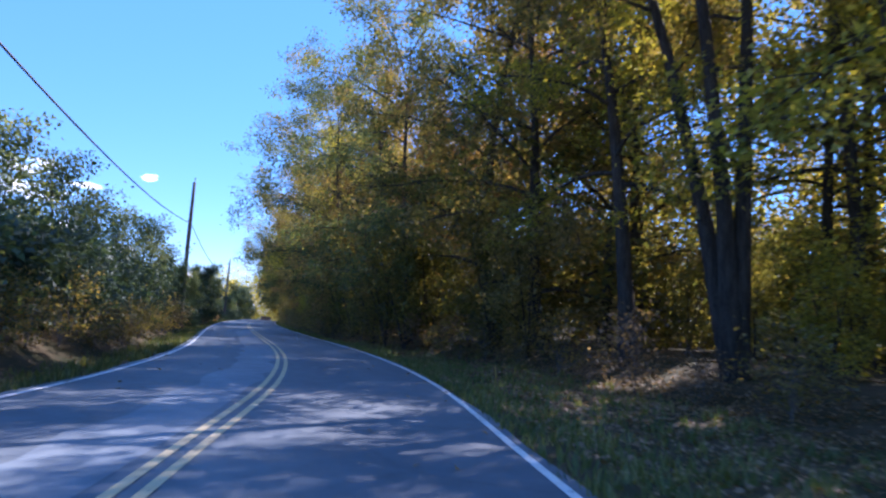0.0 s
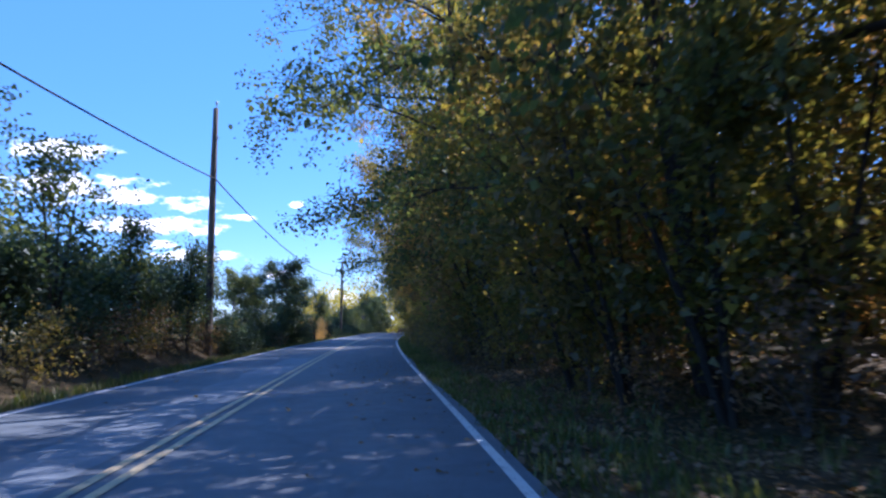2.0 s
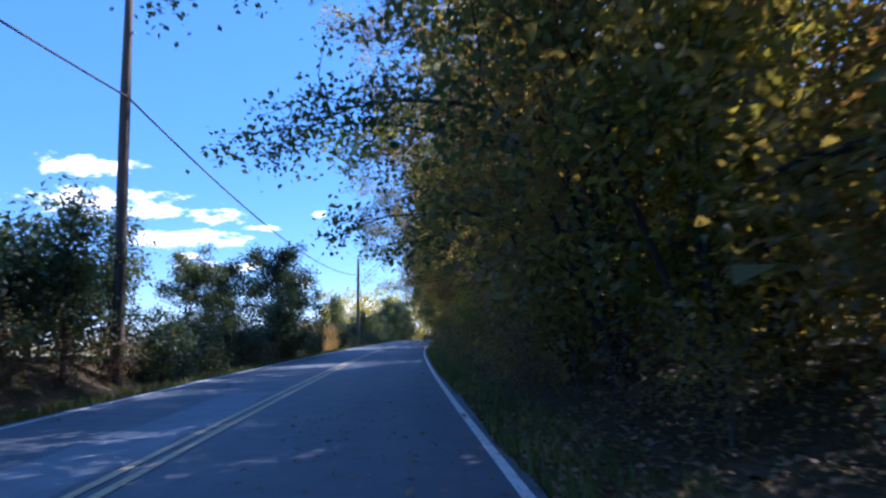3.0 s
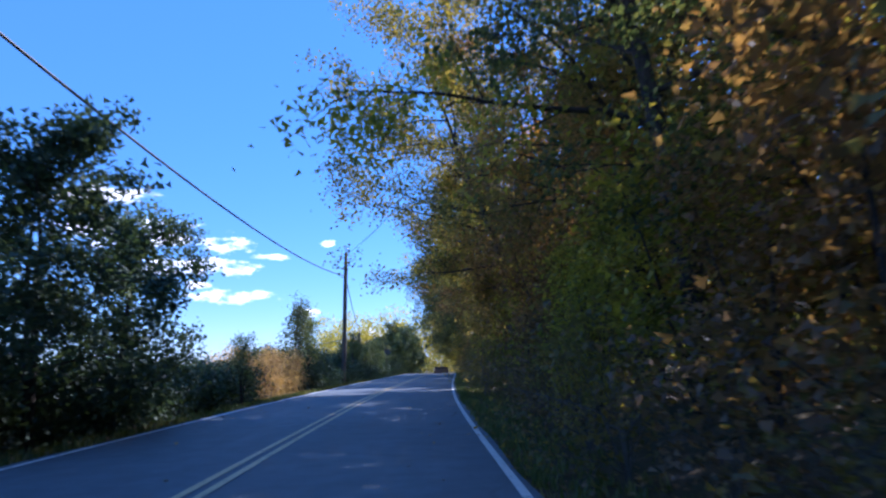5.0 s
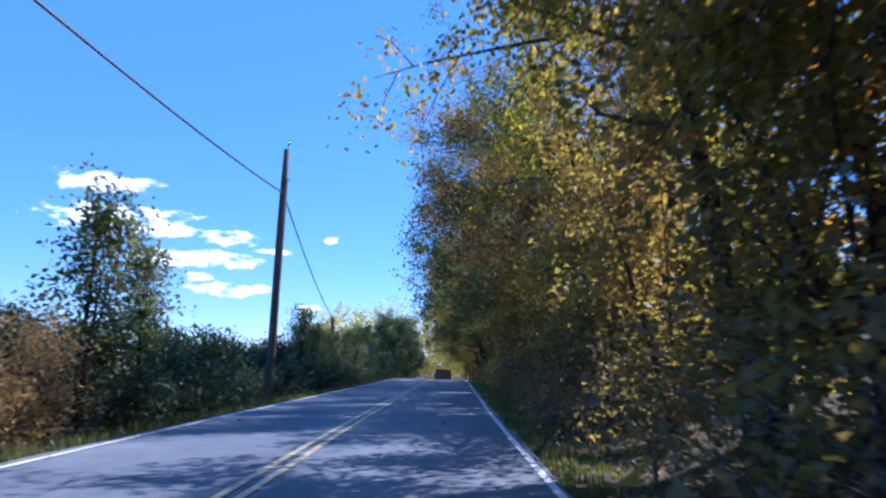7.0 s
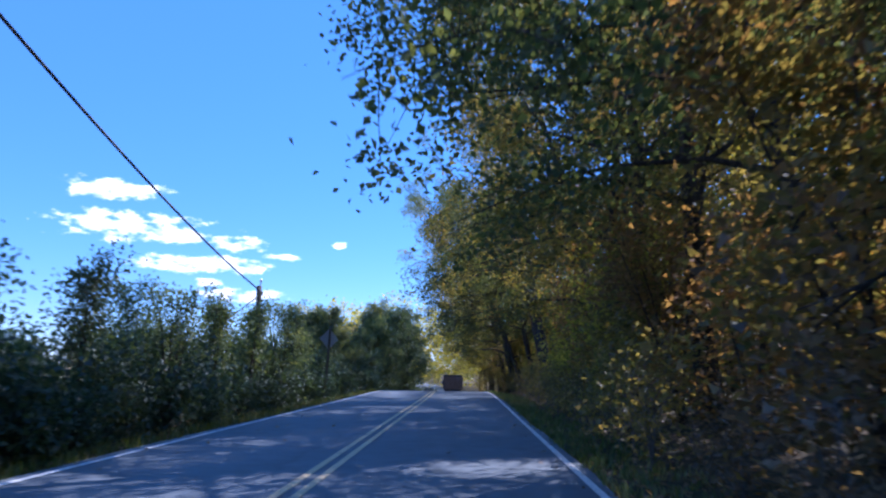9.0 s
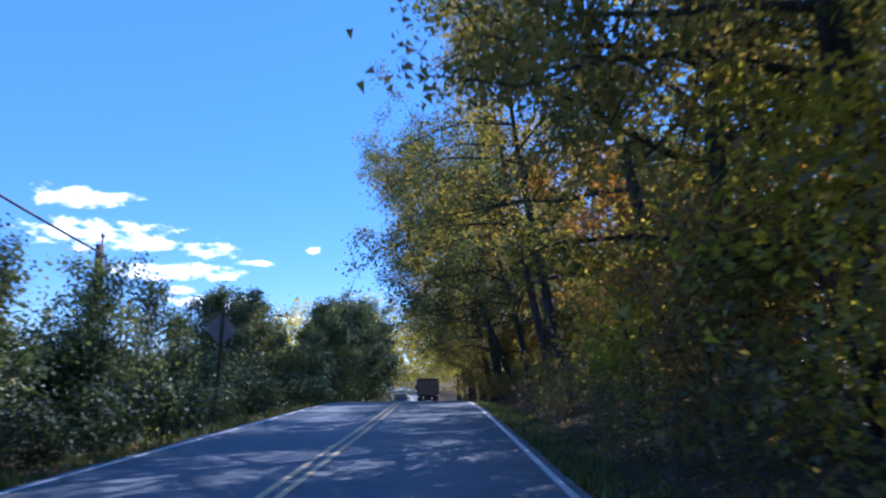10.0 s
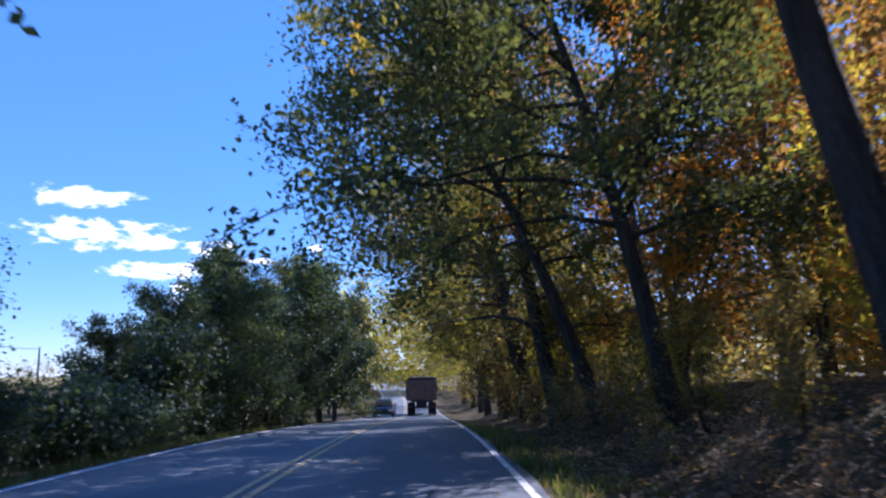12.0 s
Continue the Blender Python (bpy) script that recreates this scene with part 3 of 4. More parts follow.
SAPLING = Kind(21, "sapling_shrub", "leafy green sapling in the undergrowth", 5.0, 1.9, 0.04, 15, 5, 15, 0.14, LEAF_GREEN, BARK, 0.045, shape="vase", spread=0.24, group=U, stems=3, fan=0.12, folded=False)
SAP_OLIVE = Kind(22, "sapling_shrub", "olive sapling turning yellow in the undergrowth", 4.6, 1.8, 0.04, 15, 5, 15, 0.14, LEAF_OLIVE, BARK, 0.045, shape="vase", spread=0.24, group=U, stems=3, fan=0.12, folded=False)
SAP_RUST = Kind(23, "sapling_shrub", "rust-red shrub in the undergrowth", 3.8, 1.7, 0.04, 15, 5, 13, 0.135, LEAF_RUST, BARK, 0.04, shape="vase", spread=0.23, group=U, stems=3, fan=0.12, folded=False)
SAP_GOLD = Kind(24, "sapling_shrub", "golden-yellow shrub in the undergrowth", 3.8, 1.7, 0.04, 15, 5, 13, 0.135, LEAF_YELLOW, BARK, 0.04, shape="vase", spread=0.23, group=U, stems=3, fan=0.12, folded=False)
BRAMBLE = Kind(25, "bramble_bush", "low tangle of brambles and dry stems", 1.5, 1.3, 0.02, 16, 4, 5, 0.11, LEAF_OLIVE, PALE_BARK, 0.014, shape="bush", spread=0.17, group=U, stems=4, folded=False)
BRAMBLE_B = Kind(26, "bramble_bush", "low bush with dry brown leaves", 1.4, 1.2, 0.02, 16, 4, 5, 0.11, LEAF_BROWN, PALE_BARK, 0.014, shape="bush", spread=0.17, group=U, stems=4, folded=False)
H = "hedge along the field"
HEDGE = Kind(31, "hedge_bush", "dense dark green hedge bush", 2.4, 1.9, 0.03, 16, 5, 12, 0.18, LEAF_DARK, BARK, 0.035, shape="bush", spread=0.24, group=H, stems=4, folded=False)
HEDGE_B = Kind(32, "hedge_bush", "tangled grey-green hedge bush", 2.3, 1.8, 0.03, 16, 5, 12, 0.18, LEAF_FIELD, BARK, 0.035, shape="bush", spread=0.24, group=H, stems=4, folded=False)
DRY = Kind(33, "hedge_bush", "dry straw-coloured bush in the sun", 2.0, 1.4, 0.02, 15, 6, 7, 0.1, LEAF_STRAW, PALE_BARK, 0.02, shape="bush", spread=0.2, group=H, stems=5, folded=False)
LOW = Kind(43, "hedge_bush", "clipped low bush in the dark field hedge", 1.55, 1.15, 0.03, 14, 6, 12, 0.14, LEAF_DARK, BARK, 0.025, shape="bush", spread=0.17, group=H, stems=4, folded=False)
FRINGE = Kind(48, "hedge_bush", "low dark growth at the foot of the hedge", 1.2, 1.2, 0.02, 14, 4, 8, 0.15, LEAF_DARK, BARK, 0.018, shape="bush", spread=0.2, group=H, stems=4, folded=False)
SMALL = Kind(34, "small_tree", "small airy tree with sparse grey-green leaves", 5.2, 1.5, 0.4, 24, 5, 8, 0.145, LEAF_FIELD, BARK, 0.06, shape="vase", spread=0.19, group=H, stems=4, fan=0.06)
SMALL_B = Kind(35, "small_tree", "small airy tree with green and yellow leaves", 5.0, 1.5, 0.35, 24, 5, 8, 0.145, LEAF_FIELD, BARK, 0.06, shape="vase", spread=0.19, group=H, stems=4, fan=0.06)
ROUND = Kind(36, "field_tree", "broad dark roadside tree with dense leaves", 7.0, 3.0, 0.1, 22, 8, 28, 0.19, LEAF_DARK, BARK, 0.11, spread=0.24, group=H, stems=2, fan=0.07, folded=False)
ROUND_B = Kind(37, "field_tree", "broad green roadside tree with dense leaves", 7.0, 3.0, 0.08, 22, 8, 26, 0.19, LEAF_FIELD, BARK, 0.11, spread=0.24, group=H, stems=2, fan=0.07, folded=False)
TALL = Kind(39, "field_tree", "tall dense dark tree beside the road", 14.5, 3.8, 0.06, 28, 9, 26, 0.18, LEAF_DEEP, BARK, 0.24, spread=0.34, group=H, folded=False)
CEDAR = Kind(38, "cedar_tree", "dark pointed red cedar beside the road", 8.0, 2.2, 0.04, 30, 6, 16, 0.17, LEAF_DARK, BARK, 0.12, shape="cone", spread=0.22, group=H, broad=0.45, folded=False)

random.seed(7)
# trees set singly: kind, how far along, how far to the right, size, lean towards the road
# BACK and BACK_B trees at 41-53 and 101-117 are added to block the sun
SINGLE = [(STEM, -35, 11.5, 1.0, 2), (STEM, -30.5, 12.5, 1.0, 3), (FORK, -27, 10.5, 1.0, 3), (STEM, -21.5, 10.5, 1.0, 4), (OAK_B, -15, 10.0, 1.1, 5),
          (OAK, -11, 9.4, 1.05, 5), (PINE, -5.0, 7.4, 1.0, 8), (OAK_B, 1.5, 7.4, 1.0, 6), (PINE, 9.8, 6.6, 1.0, 11), (RUST, 11.5, 10.4, 1.0, 4), (BACK_B, 3, 15.5, 1.0, 0), (BACK_B, 19, 15, 1.0, 0), (BACK, 28, 16, 1.0, 0), (YELLOW, 15, 7.2, 0.95, 3),
          # the PINE at 30: its darker leaf colour stands in for deep shade
          (RUST, 19, 7.6, 0.95, 3), (OAK_B, 24, 7.3, 1.0, 4), (PINE, 30.0, 8.6, 0.95, 1), (YELLOW, 34.5, 7.5, 1.0, 5), (OAK_B, 39.5, 7.9, 0.95, 2),
          (RUST, 46.5, 7.8, 0.6, 3), (HANG_B, 50.5, 6.6, 0.9, 8), (FORK, 57.0, 9.7, 1.05, 2), (THIN, 67.0, 7.0, 0.7, 9), (BACK, 48, 16.0, 1.05, 0), (THIN, 71.5, 10.5, 0.75, 3), (RUST, 53.5, 7.4, 0.8, 4), (BACK_B, 73, 15.5, 0.9, 0), (YELLOW, 95, 14.0, 0.9, 0), (BACK, 107, 13.5, 0.95, 0), (BACK_B, 117, 14.8, 0.85, 0), (THIN, -23, 16.5, 1.0, 0), (RUST, -8.0, 11.0, 0.95, 2), (OAK_B, -14.5, 14.5, 1.0, 2), (BACK, -11.5, 16.5, 1.05, 0), (BACK_B, -15, 13.0, 1.0, 0), (BACK, -5, 15.0, 1.05, 0), (BACK_B, -21.5, 19.5, 1.0, 0), (STEM, -24.5, 16.5, 1.0, 1), (THIN, -32, 17.0, 1.0, 1), (SAPLING, -7.2, 6.6, 1.25, 3), (SAP_OLIVE, -4.4, 6.3, 1.35, 3), (SAPLING, -1.6, 6.2, 1.2, 3), (SAPLING, 5.0, 6.2, 1.35, 3), (SAP_OLIVE, 8.2, 6.0, 1.4, 3), (SAP_RUST, 11.6, 6.0, 1.6, 3), (RUST, 42.5, 9.0, 0.85, 3), (BACK, 53, 14.5, 1.0, 0), (BACK, 46, 14.0, 1.0, 0), (BACK_B, 41, 15.5, 1.0, 0), (LEANER_B, 56.5, 6.6, 0.85, 11), (SAP_OLIVE, 63, 6.6, 1.0, 4),
          (RUST, 71.0, 7.2, 0.7, 3), (RUST, 74.0, 7.0, 1.0, 5), (GOLD, 56.5, 10.5, 0.85, 2), (HANG, 82.5, 8.0, 1.0, 6), (OAK_B, 86.5, 7.2, 1.0, 4), (OAK_B, 91.0, 7.2, 0.95, 5),
          (OAK, 94.8, 7.0, 0.9, 4), (BACK, 101, 14.0, 0.9, 0), (LEANER, 99.5, 7.4, 0.9, 5), (LEANER_B, 107.4, 6.3, 0.9, 13), (LEANER_B, 112.9, 6.8, 0.95, 15), (HANG, 120.5, 6.9, 1.0, 9),
          (LEANER, 125.0, 6.6, 0.95, 17), (GOLD, 126.5, 12.5, 0.95, 4), (GOLD, 130, 9.8, 0.95, 5), (BACK, 111, 17.0, 0.95, 0), (BACK_B, 105, 17.5, 1.0, 0), (GOLD, 131, 19.0, 1.0, 0), (GOLD, 132, 15.0, 0.9, 0), (BACK, 146, 27.0, 1.1, 0), (SAP_GOLD, 113.5, 11.0, 1.3, 2), (SAP_RUST, 116.5, 10.5, 1.3, 2), (SAP_GOLD, 119.5, 11.0, 1.4, 2), (SAP_OLIVE, 123.0, 11.5, 1.3, 2), (BACK_B, 128, 25, 1.0, 0), (BACK, 138, 20, 1.0, 0), (BACK, 146, 16, 1.0, 0), (OAK, 130, 6.4, 1.0, 12),
          (OAK_B, 135, 6.3, 0.95, 13), (YELLOW, 140, 6.6, 1.0, 8), (OAK, 145, 6.4, 1.0, 10), (OAK, 152, 6.8, 1.0, 5),
          (YELLOW, 160, 6.5, 1.0, 4), (OAK_B, 170, 6.8, 1.0, 4), (YELLOW, 181, 7.0, 1.0, 3), (OAK, 192, 7.0, 1.0, 3)]
for kind, y, u, s, lean in SINGLE:
    kind.put(float(centre(y)) + u, y, random.uniform(-16, 16), s * random.uniform(0.94, 1.06), lean)
random.seed(21)
# the wood behind them
for i in range(36):
    y = -50 + i * 6.0 + random.uniform(-2, 2)
    u = float(wood_edge(y)) + random.uniform(7.0, 12.5)
    if 100 < y < 150 or 55 < y < 75 or (i % 2 and (y > 50 or -12 < y < 15)):
        continue
    if y < -12:
        u += 6.0
    (BACK, BACK_B)[i % 3 % 2].put(float(centre(y)) + u, y, random.uniform(0, 360), random.uniform(0.85, 1.08))
for i in range(14):
    y = -44 + i * 11.5 + random.uniform(-2, 2)
    if y > -12:
        continue
    (BACK_B, BACK)[i % 2].put(float(centre(y)) + float(wood_edge(y)) + random.uniform(15, 20), y, random.uniform(0, 360), random.uniform(0.95, 1.15))
for i in range(66):
    y = -56 + i * 3.7 + random.uniform(-1, 1)
    u = float(wood_edge(y)) + (random.uniform(5.5, 8) if i % 2 else random.uniform(11, 15))
    if y < -14:
        u += 6.0
    if y < -14 and i % 2:
        continue
    if 103 < y < 130:
        u = float(wood_edge(y)) + 17
    if y > 60 and i % 2 == 0:
        continue
    (THICKET, THICKET_B)[i // 2 % 2].put(float(centre(y)) + u, y, random.uniform(0, 360), random.uniform(0.85, 1.25))
for i in range(22):
    y = -24 + i * 4.1 + random.uniform(-1, 1)
    (THICKET_B, THICKET)[i % 2].put(float(centre(y)) + float(wood_edge(y)) + random.uniform(8.5, 10.5), y, random.uniform(0, 360), random.uniform(0.7, 1.0))
random.seed(22)
# undergrowth
y = -48.0
while y < 150:
    e, c = float(wood_edge(y)), float(centre(y))
    pick = random.random()
    warm = 0.58 if y > 30 else 0.4
    if y < -17:
        random.choice((SAP_GOLD, SAPLING, SAP_GOLD)).put(c + e + random.uniform(3.0, 7.5), y, random.uniform(0, 360), random.uniform(0.5, 0.95))
        y += random.uniform(2.6, 3.6)
        continue
    kind = random.choice((SAP_RUST, SAP_GOLD)) if pick < warm else random.choice((SAPLING, SAP_OLIVE))
    kind.put(c + e + random.uniform(1.5, 2.4), y, random.uniform(0, 360), random.uniform(0.8, 1.25) * (0.36 if 102 < y < 128 else 1.0), random.uniform(0, 6))
    if random.random() < 0.3 and not 102 < y < 124:
        random.choice((SAPLING, SAP_OLIVE, SAP_RUST)).put(c + e + random.uniform(3.2, 4.6), y + random.uniform(-1, 1), random.uniform(0, 360), random.uniform(1.0, 1.4))
    y += random.uniform(2.4, 3.4)
y = -47.0
while y < 132:
    e, c = float(wood_edge(y)), float(centre(y))
    random.choice((BRAMBLE, BRAMBLE, BRAMBLE_B)).put(c + e + random.uniform(0.3, 0.8), y, random.uniform(0, 360), random.uniform(0.6, 1.1) * (0.5 if 106 < y < 118 else 1.0))
    y += random.uniform(2.0, 3.2)

random.seed(23)
# the field hedge on the other side
y = -50.0
while y < 150:
    e, c = float(hedge_edge(y)), float(centre(y))
    if 51.8 < y < 60.6:
        DRY.put(c + e - random.uniform(0.5, 1.1), y, random.uniform(0, 360), random.uniform(0.62, 0.82))
        DRY.put(c + e - random.uniform(2.0, 3.0), y + 0.5, random.uniform(0, 360), random.uniform(0.68, 0.86))
        y += random.uniform(0.8, 1.1)
    elif 20 < y < 51.8:
        LOW.put(c + e - random.uniform(0.9, 1.4), y, random.uniform(0, 360), random.uniform(0.66, 0.84))
        y += random.uniform(0.8, 1.1)
    else:
        size = 0.7 if y > 59 else 0.85
        if 120.5 < y < 126.5:
            size = 0.5
        if y > 126.5:
            size = 0.95
        random.choice((HEDGE, HEDGE, HEDGE_B)).put(c + e - random.uniform(1.3, 2.1), y, random.uniform(0, 360), size * random.uniform(0.85, 1.1))
        if y < 20 or 60 < y < 119 or y > 128:
            random.choice((HEDGE, HEDGE_B)).put(c + e - random.uniform(3.0, 4.4), y + random.uniform(-0.8, 0.8), random.uniform(0, 360), random.uniform(0.9, 1.1) if y < 20 else random.uniform(0.6, 0.78))
        y += random.uniform(2.1, 2.7)
random.seed(24)
# kind, along, x, size
LEFT = [(SMALL, -36, -13.0, 0.9), (SMALL_B, -30, -12.0, 0.9), (SMALL, -26, -11.4, 0.95), (SMALL_B, -22, -10.6, 0.9), (SMALL, -20, -9.6, 1.0), (SMALL, -15, -9.0, 0.98),
        (SMALL_B, -10, -9.0, 0.92), (SMALL, -6, -8.6, 0.9), (SMALL, -1.5, -8.4, 0.95), (SMALL, 3, -8.0, 1.0), (SMALL_B, 8.5, -8.2, 0.8), (SMALL_B, 13.5, -7.6, 0.8),
        (SMALL, 16.8, -7.8, 0.78), (ROUND_B, 23, -7.8, 0.5), (ROUND, 28, -7.6, 0.55), (ROUND, 34.6, -6.9, 0.74), (ROUND, 37.5, -6.7, 0.62), (SMALL, 45.4, -5.9, 0.42),
        (SMALL_B, 60.8, -6.9, 0.9), (SMALL_B, 62.8, -6.5, 0.78), (SMALL, 79, -5.6, 0.7),
        (SMALL_B, 83.5, -5.6, 0.62), (SMALL, 87.5, -5.4, 0.58), (SMALL_B, 91, -5.6, 0.62), (SMALL_B, 94, -5.2, 0.64), (SMALL, 97.5, -5.0, 0.68), (SMALL, 101, -5.2, 0.68), (SMALL_B, 104.5, -5.4, 0.62),
        (SMALL, 90, -7.4, 0.66), (SMALL_B, 97, -7.2, 0.7), (SMALL, 103, -7.4, 0.7),
        (ROUND, 110, -5.6, 0.56), (ROUND_B, 113.5, -5.4, 0.6), (ROUND, 116.5, -5.4, 0.6), (SMALL_B, 119.6, -5.2, 0.7), (ROUND_B, 126.5, -5.4, 0.42), (ROUND, 129.5, -4.8, 0.58), (ROUND_B, 133.0, -4.6, 0.76),
        (ROUND, 137.0, -4.4, 0.92), (CEDAR, 141, -4.0, 0.8), (ROUND, 145, -4.4, 0.9), (ROUND, 150, -3.7, 1.2), (ROUND, 158, -3.6, 1.3), (ROUND_B, 166, -3.4, 1.3), (ROUND_B, 181, -5.5, 1.2)]
TALL.put(-4.9, 149.0, 200, 0.52)
TALL.put(-5.0, 157.0, 80, 0.75)
for kind, y, x, s in LEFT:
    kind.put(x, y, random.uniform(0, 360), s)
for x, y in ((-6.5, 27.4), (-6.7, 28.6), (-6.4, 29.8)):
    BRAMBLE_B.put(x, y, random.uniform(0, 360), 0.6)
y = -46.0
while y < 18:
    random.choice((BRAMBLE, BRAMBLE, BRAMBLE_B)).put(float(centre(y)) + float(hedge_edge(y)) - random.uniform(0.5, 1.0), y, random.uniform(0, 360), random.uniform(0.55, 0.95))
    y += random.uniform(1.7, 2.4)
y = 18.0
while y < 136:
    if not 50 < y < 60:
        FRINGE.put(float(centre(y)) + float(hedge_edge(y)) - random.uniform(0.15, 0.7), y, random.uniform(0, 360), random.uniform(0.55, 0.95))
    y += random.uniform(1.3, 2.0)
for y in (120.6, 121.9, 123.2, 124.5, 125.8):
    LOW.put(float(centre(y)) + float(hedge_edge(y)) - 1.0, y, random.uniform(0, 360), random.uniform(0.6, 0.75))

# ---- poles and cables ----


def utility_pole(x, y, top, lean=0.0, turn=0.0):
    root = thing("utility_pole", pose(x, y, float(ground_z(x, y)) - 0.2, 0, lean, turn), "tall weathered wooden utility pole carrying a black cable", "utility pole", "poles along the road")
    h = top - float(ground_z(x, y)) + 0.2
    v, f = [], []
    zs = np.linspace(0, h, 9)
    tube([(0.02 * math.sin(z * 0.7), 0.015 * math.cos(z), z) for z in zs], np.interp(zs, [0, h], [0.17, 0.11]), 12, v, f)
    link_mesh("shaft", v, f, POLE_WOOD, root, smooth_it=True)
    v, f = [], []
    tube([(0.05, 0, h - 0.02), (0.05, 0, h + 0.22)], [0.03, 0.025], 8, v, f)
    tube([(0.05, 0, h + 0.2), (0.05, 0, h + 0.27), (0.05, 0, h + 0.33)], [0.05, 0.065, 0.03], 8, v, f)
    link_mesh("insulator", v, f, STEEL, root)
    v, f = [], []
    drop = min(3.1, h * 0.12)
    tube([(-0.12, 0, h - drop), (0.2, 0, h - drop)], [0.035, 0.035], 6, v, f)
    link_mesh("bracket", v, f, STEEL, root)
    v, f = [], []
    tube([(0.15, 0.03, 0.3), (0.13, 0.03, h * 0.5), (0.115, 0.03, h - drop)], [0.012] * 3, 5, v, f)
    link_mesh("ground_wire", v, f, CABLE, root)
    return root


def cable(name, a, b, sag, r, label):
    n = 26
    ts = np.linspace(0, 1, n)
    a, b = np.array(a), np.array(b)
    pts = np.array([a + (b - a) * t - np.array([0, 0, 4 * sag * t * (1 - t)]) for t in ts])
    v, f = [], []
    tube(pts, [r] * n, 6, v, f)
    return tagged(link_mesh(name, v, f, CABLE), label, "cable")


POLE_O, POLE_A, POLE_B, POLE_C, POLE_D = (-9.0, -46.0, 10.6), (-7.4, 16.0, 11.0), (-5.6, 72.5, 9.2), (-7.1, 102.5, 4.8), (-50.0, 212.0, 5.3)
utility_pole(*POLE_O)
utility_pole(*POLE_A, lean=0.6)
utility_pole(*POLE_B, lean=1.2)
utility_pole(*POLE_C)
utility_pole(*POLE_D)
hook = lambda p, d: (p[0] + 0.16, p[1], p[2] - d)
cable("cable", hook(POLE_O, 3.0), hook(POLE_A, 3.2), 1.2, 0.03, "thick black cable sagging between the poles")
cable("cable", hook(POLE_A, 3.2), hook(POLE_B, 1.7), 1.35, 0.03, "thick black cable sagging between the poles")
cable("cable", hook(POLE_B, 1.7), hook(POLE_C, 0.3), 0.5, 0.03, "thick black cable leading off across the field")
cable("cable", hook(POLE_C, 0.3), hook(POLE_D, 0.2), 0.9, 0.035, "thick black cable leading off across the field")

# ---- road sign seen from behind ----


def road_sign(x, y):
    root = thing("road_sign", pose(x, y, float(ground_z(x, y)) + 0.12, 0, 3, 34), "grey back of a diamond road sign on a post", "road sign")
    bm = bmesh.new()
    bmesh.ops.create_cube(bm, size=1, matrix=pose(0, 0, 1.5) @ Matrix.Diagonal((0.09, 0.05, 3.4, 1)))
    bmesh.ops.bevel(bm, geom=bm.edges[:], offset=0.008, segments=1)
    part("post", bm, POLE_WOOD, root, "dark weathered post")
    bm = bmesh.new()
    bmesh.ops.create_cube(bm, size=1, matrix=pose(0, 0.04, 2.62, 0, 45, 0) @ Matrix.Diagonal((0.68, 0.006, 0.68, 1)))
    bmesh.ops.bevel(bm, geom=[e for e in bm.edges if abs(e.verts[0].co.y - e.verts[1].co.y) > 0.004], offset=0.05, segments=3)
    plate = part("plate", bm, STEEL, root, "bare grey metal back of the sign")
    for dz in (-0.25, 0.25):
        bm = bmesh.new()
        bmesh.ops.create_cone(bm, cap_ends=True, segments=8, radius1=0.016, radius2=0.016, depth=0.05, matrix=pose(0, 0.0, 2.62 + dz, 90))
        part("bolt", bm, STEEL, plate)
    return root


road_sign(-4.2, 103.8)

# ---- vehicles ----
BODY_BROWN = surface("dusty brown steel body", [(0.3, (0.15, 0.10, 0.085)), (0.7, (0.26, 0.19, 0.165))], 2, 30, 0.6, 0.2, 0.004)
CHASSIS = plain("black chassis", (0.02, 0.02, 0.022), 0.6)
RUBBER = plain("tyre rubber", (0.018, 0.018, 0.018), 0.85)
RED_LENS = plain("red lens", (0.35, 0.02, 0.015), 0.25)
CAB_PAINT = plain("dark cab paint", (0.05, 0.05, 0.06), 0.35)
CAR_PAINT = plain("dark blue-grey car paint", (0.05, 0.06, 0.08), 0.25, 0.4)
GLASS = plain("dark glass", (0.03, 0.035, 0.04), 0.08)
LAMP = plain("clear lamp", (0.75, 0.75, 0.72), 0.15)


def block(x0, x1, y0, y1, z0, z1, bevel=0.02, segments=2):
    bm = bmesh.new()
    bmesh.ops.create_cube(bm, size=1, matrix=Matrix.Translation(((x0 + x1) / 2, (y0 + y1) / 2, (z0 + z1) / 2)) @ Matrix.Diagonal((x1 - x0, y1 - y0, z1 - z0, 1)))
    if bevel:
        bmesh.ops.bevel(bm, geom=bm.edges[:], offset=bevel, segments=segments, affect="EDGES")
    return bm


def wheel(parent, x, y, r, w):
    bm = bmesh.new()
    bmesh.ops.create_cone(bm, cap_ends=True, segments=28, radius1=r, radius2=r, depth=w, matrix=pose(x, y, r, 0, 90, 0))
    bmesh.ops.bevel(bm, geom=[e for e in bm.edges if len(e.link_faces) == 2 and e.calc_face_angle(0) > 1.0], offset=0.05, segments=3)
    t = part("wheel", bm, RUBBER, parent)
    bm = bmesh.new()
    bmesh.ops.create_cone(bm, cap_ends=True, segments=20, radius1=r * 0.55, radius2=r * 0.5, depth=w + 0.03, matrix=pose(x, y, r, 0, 90, 0))
    part("rim", bm, STEEL, t)
    return t


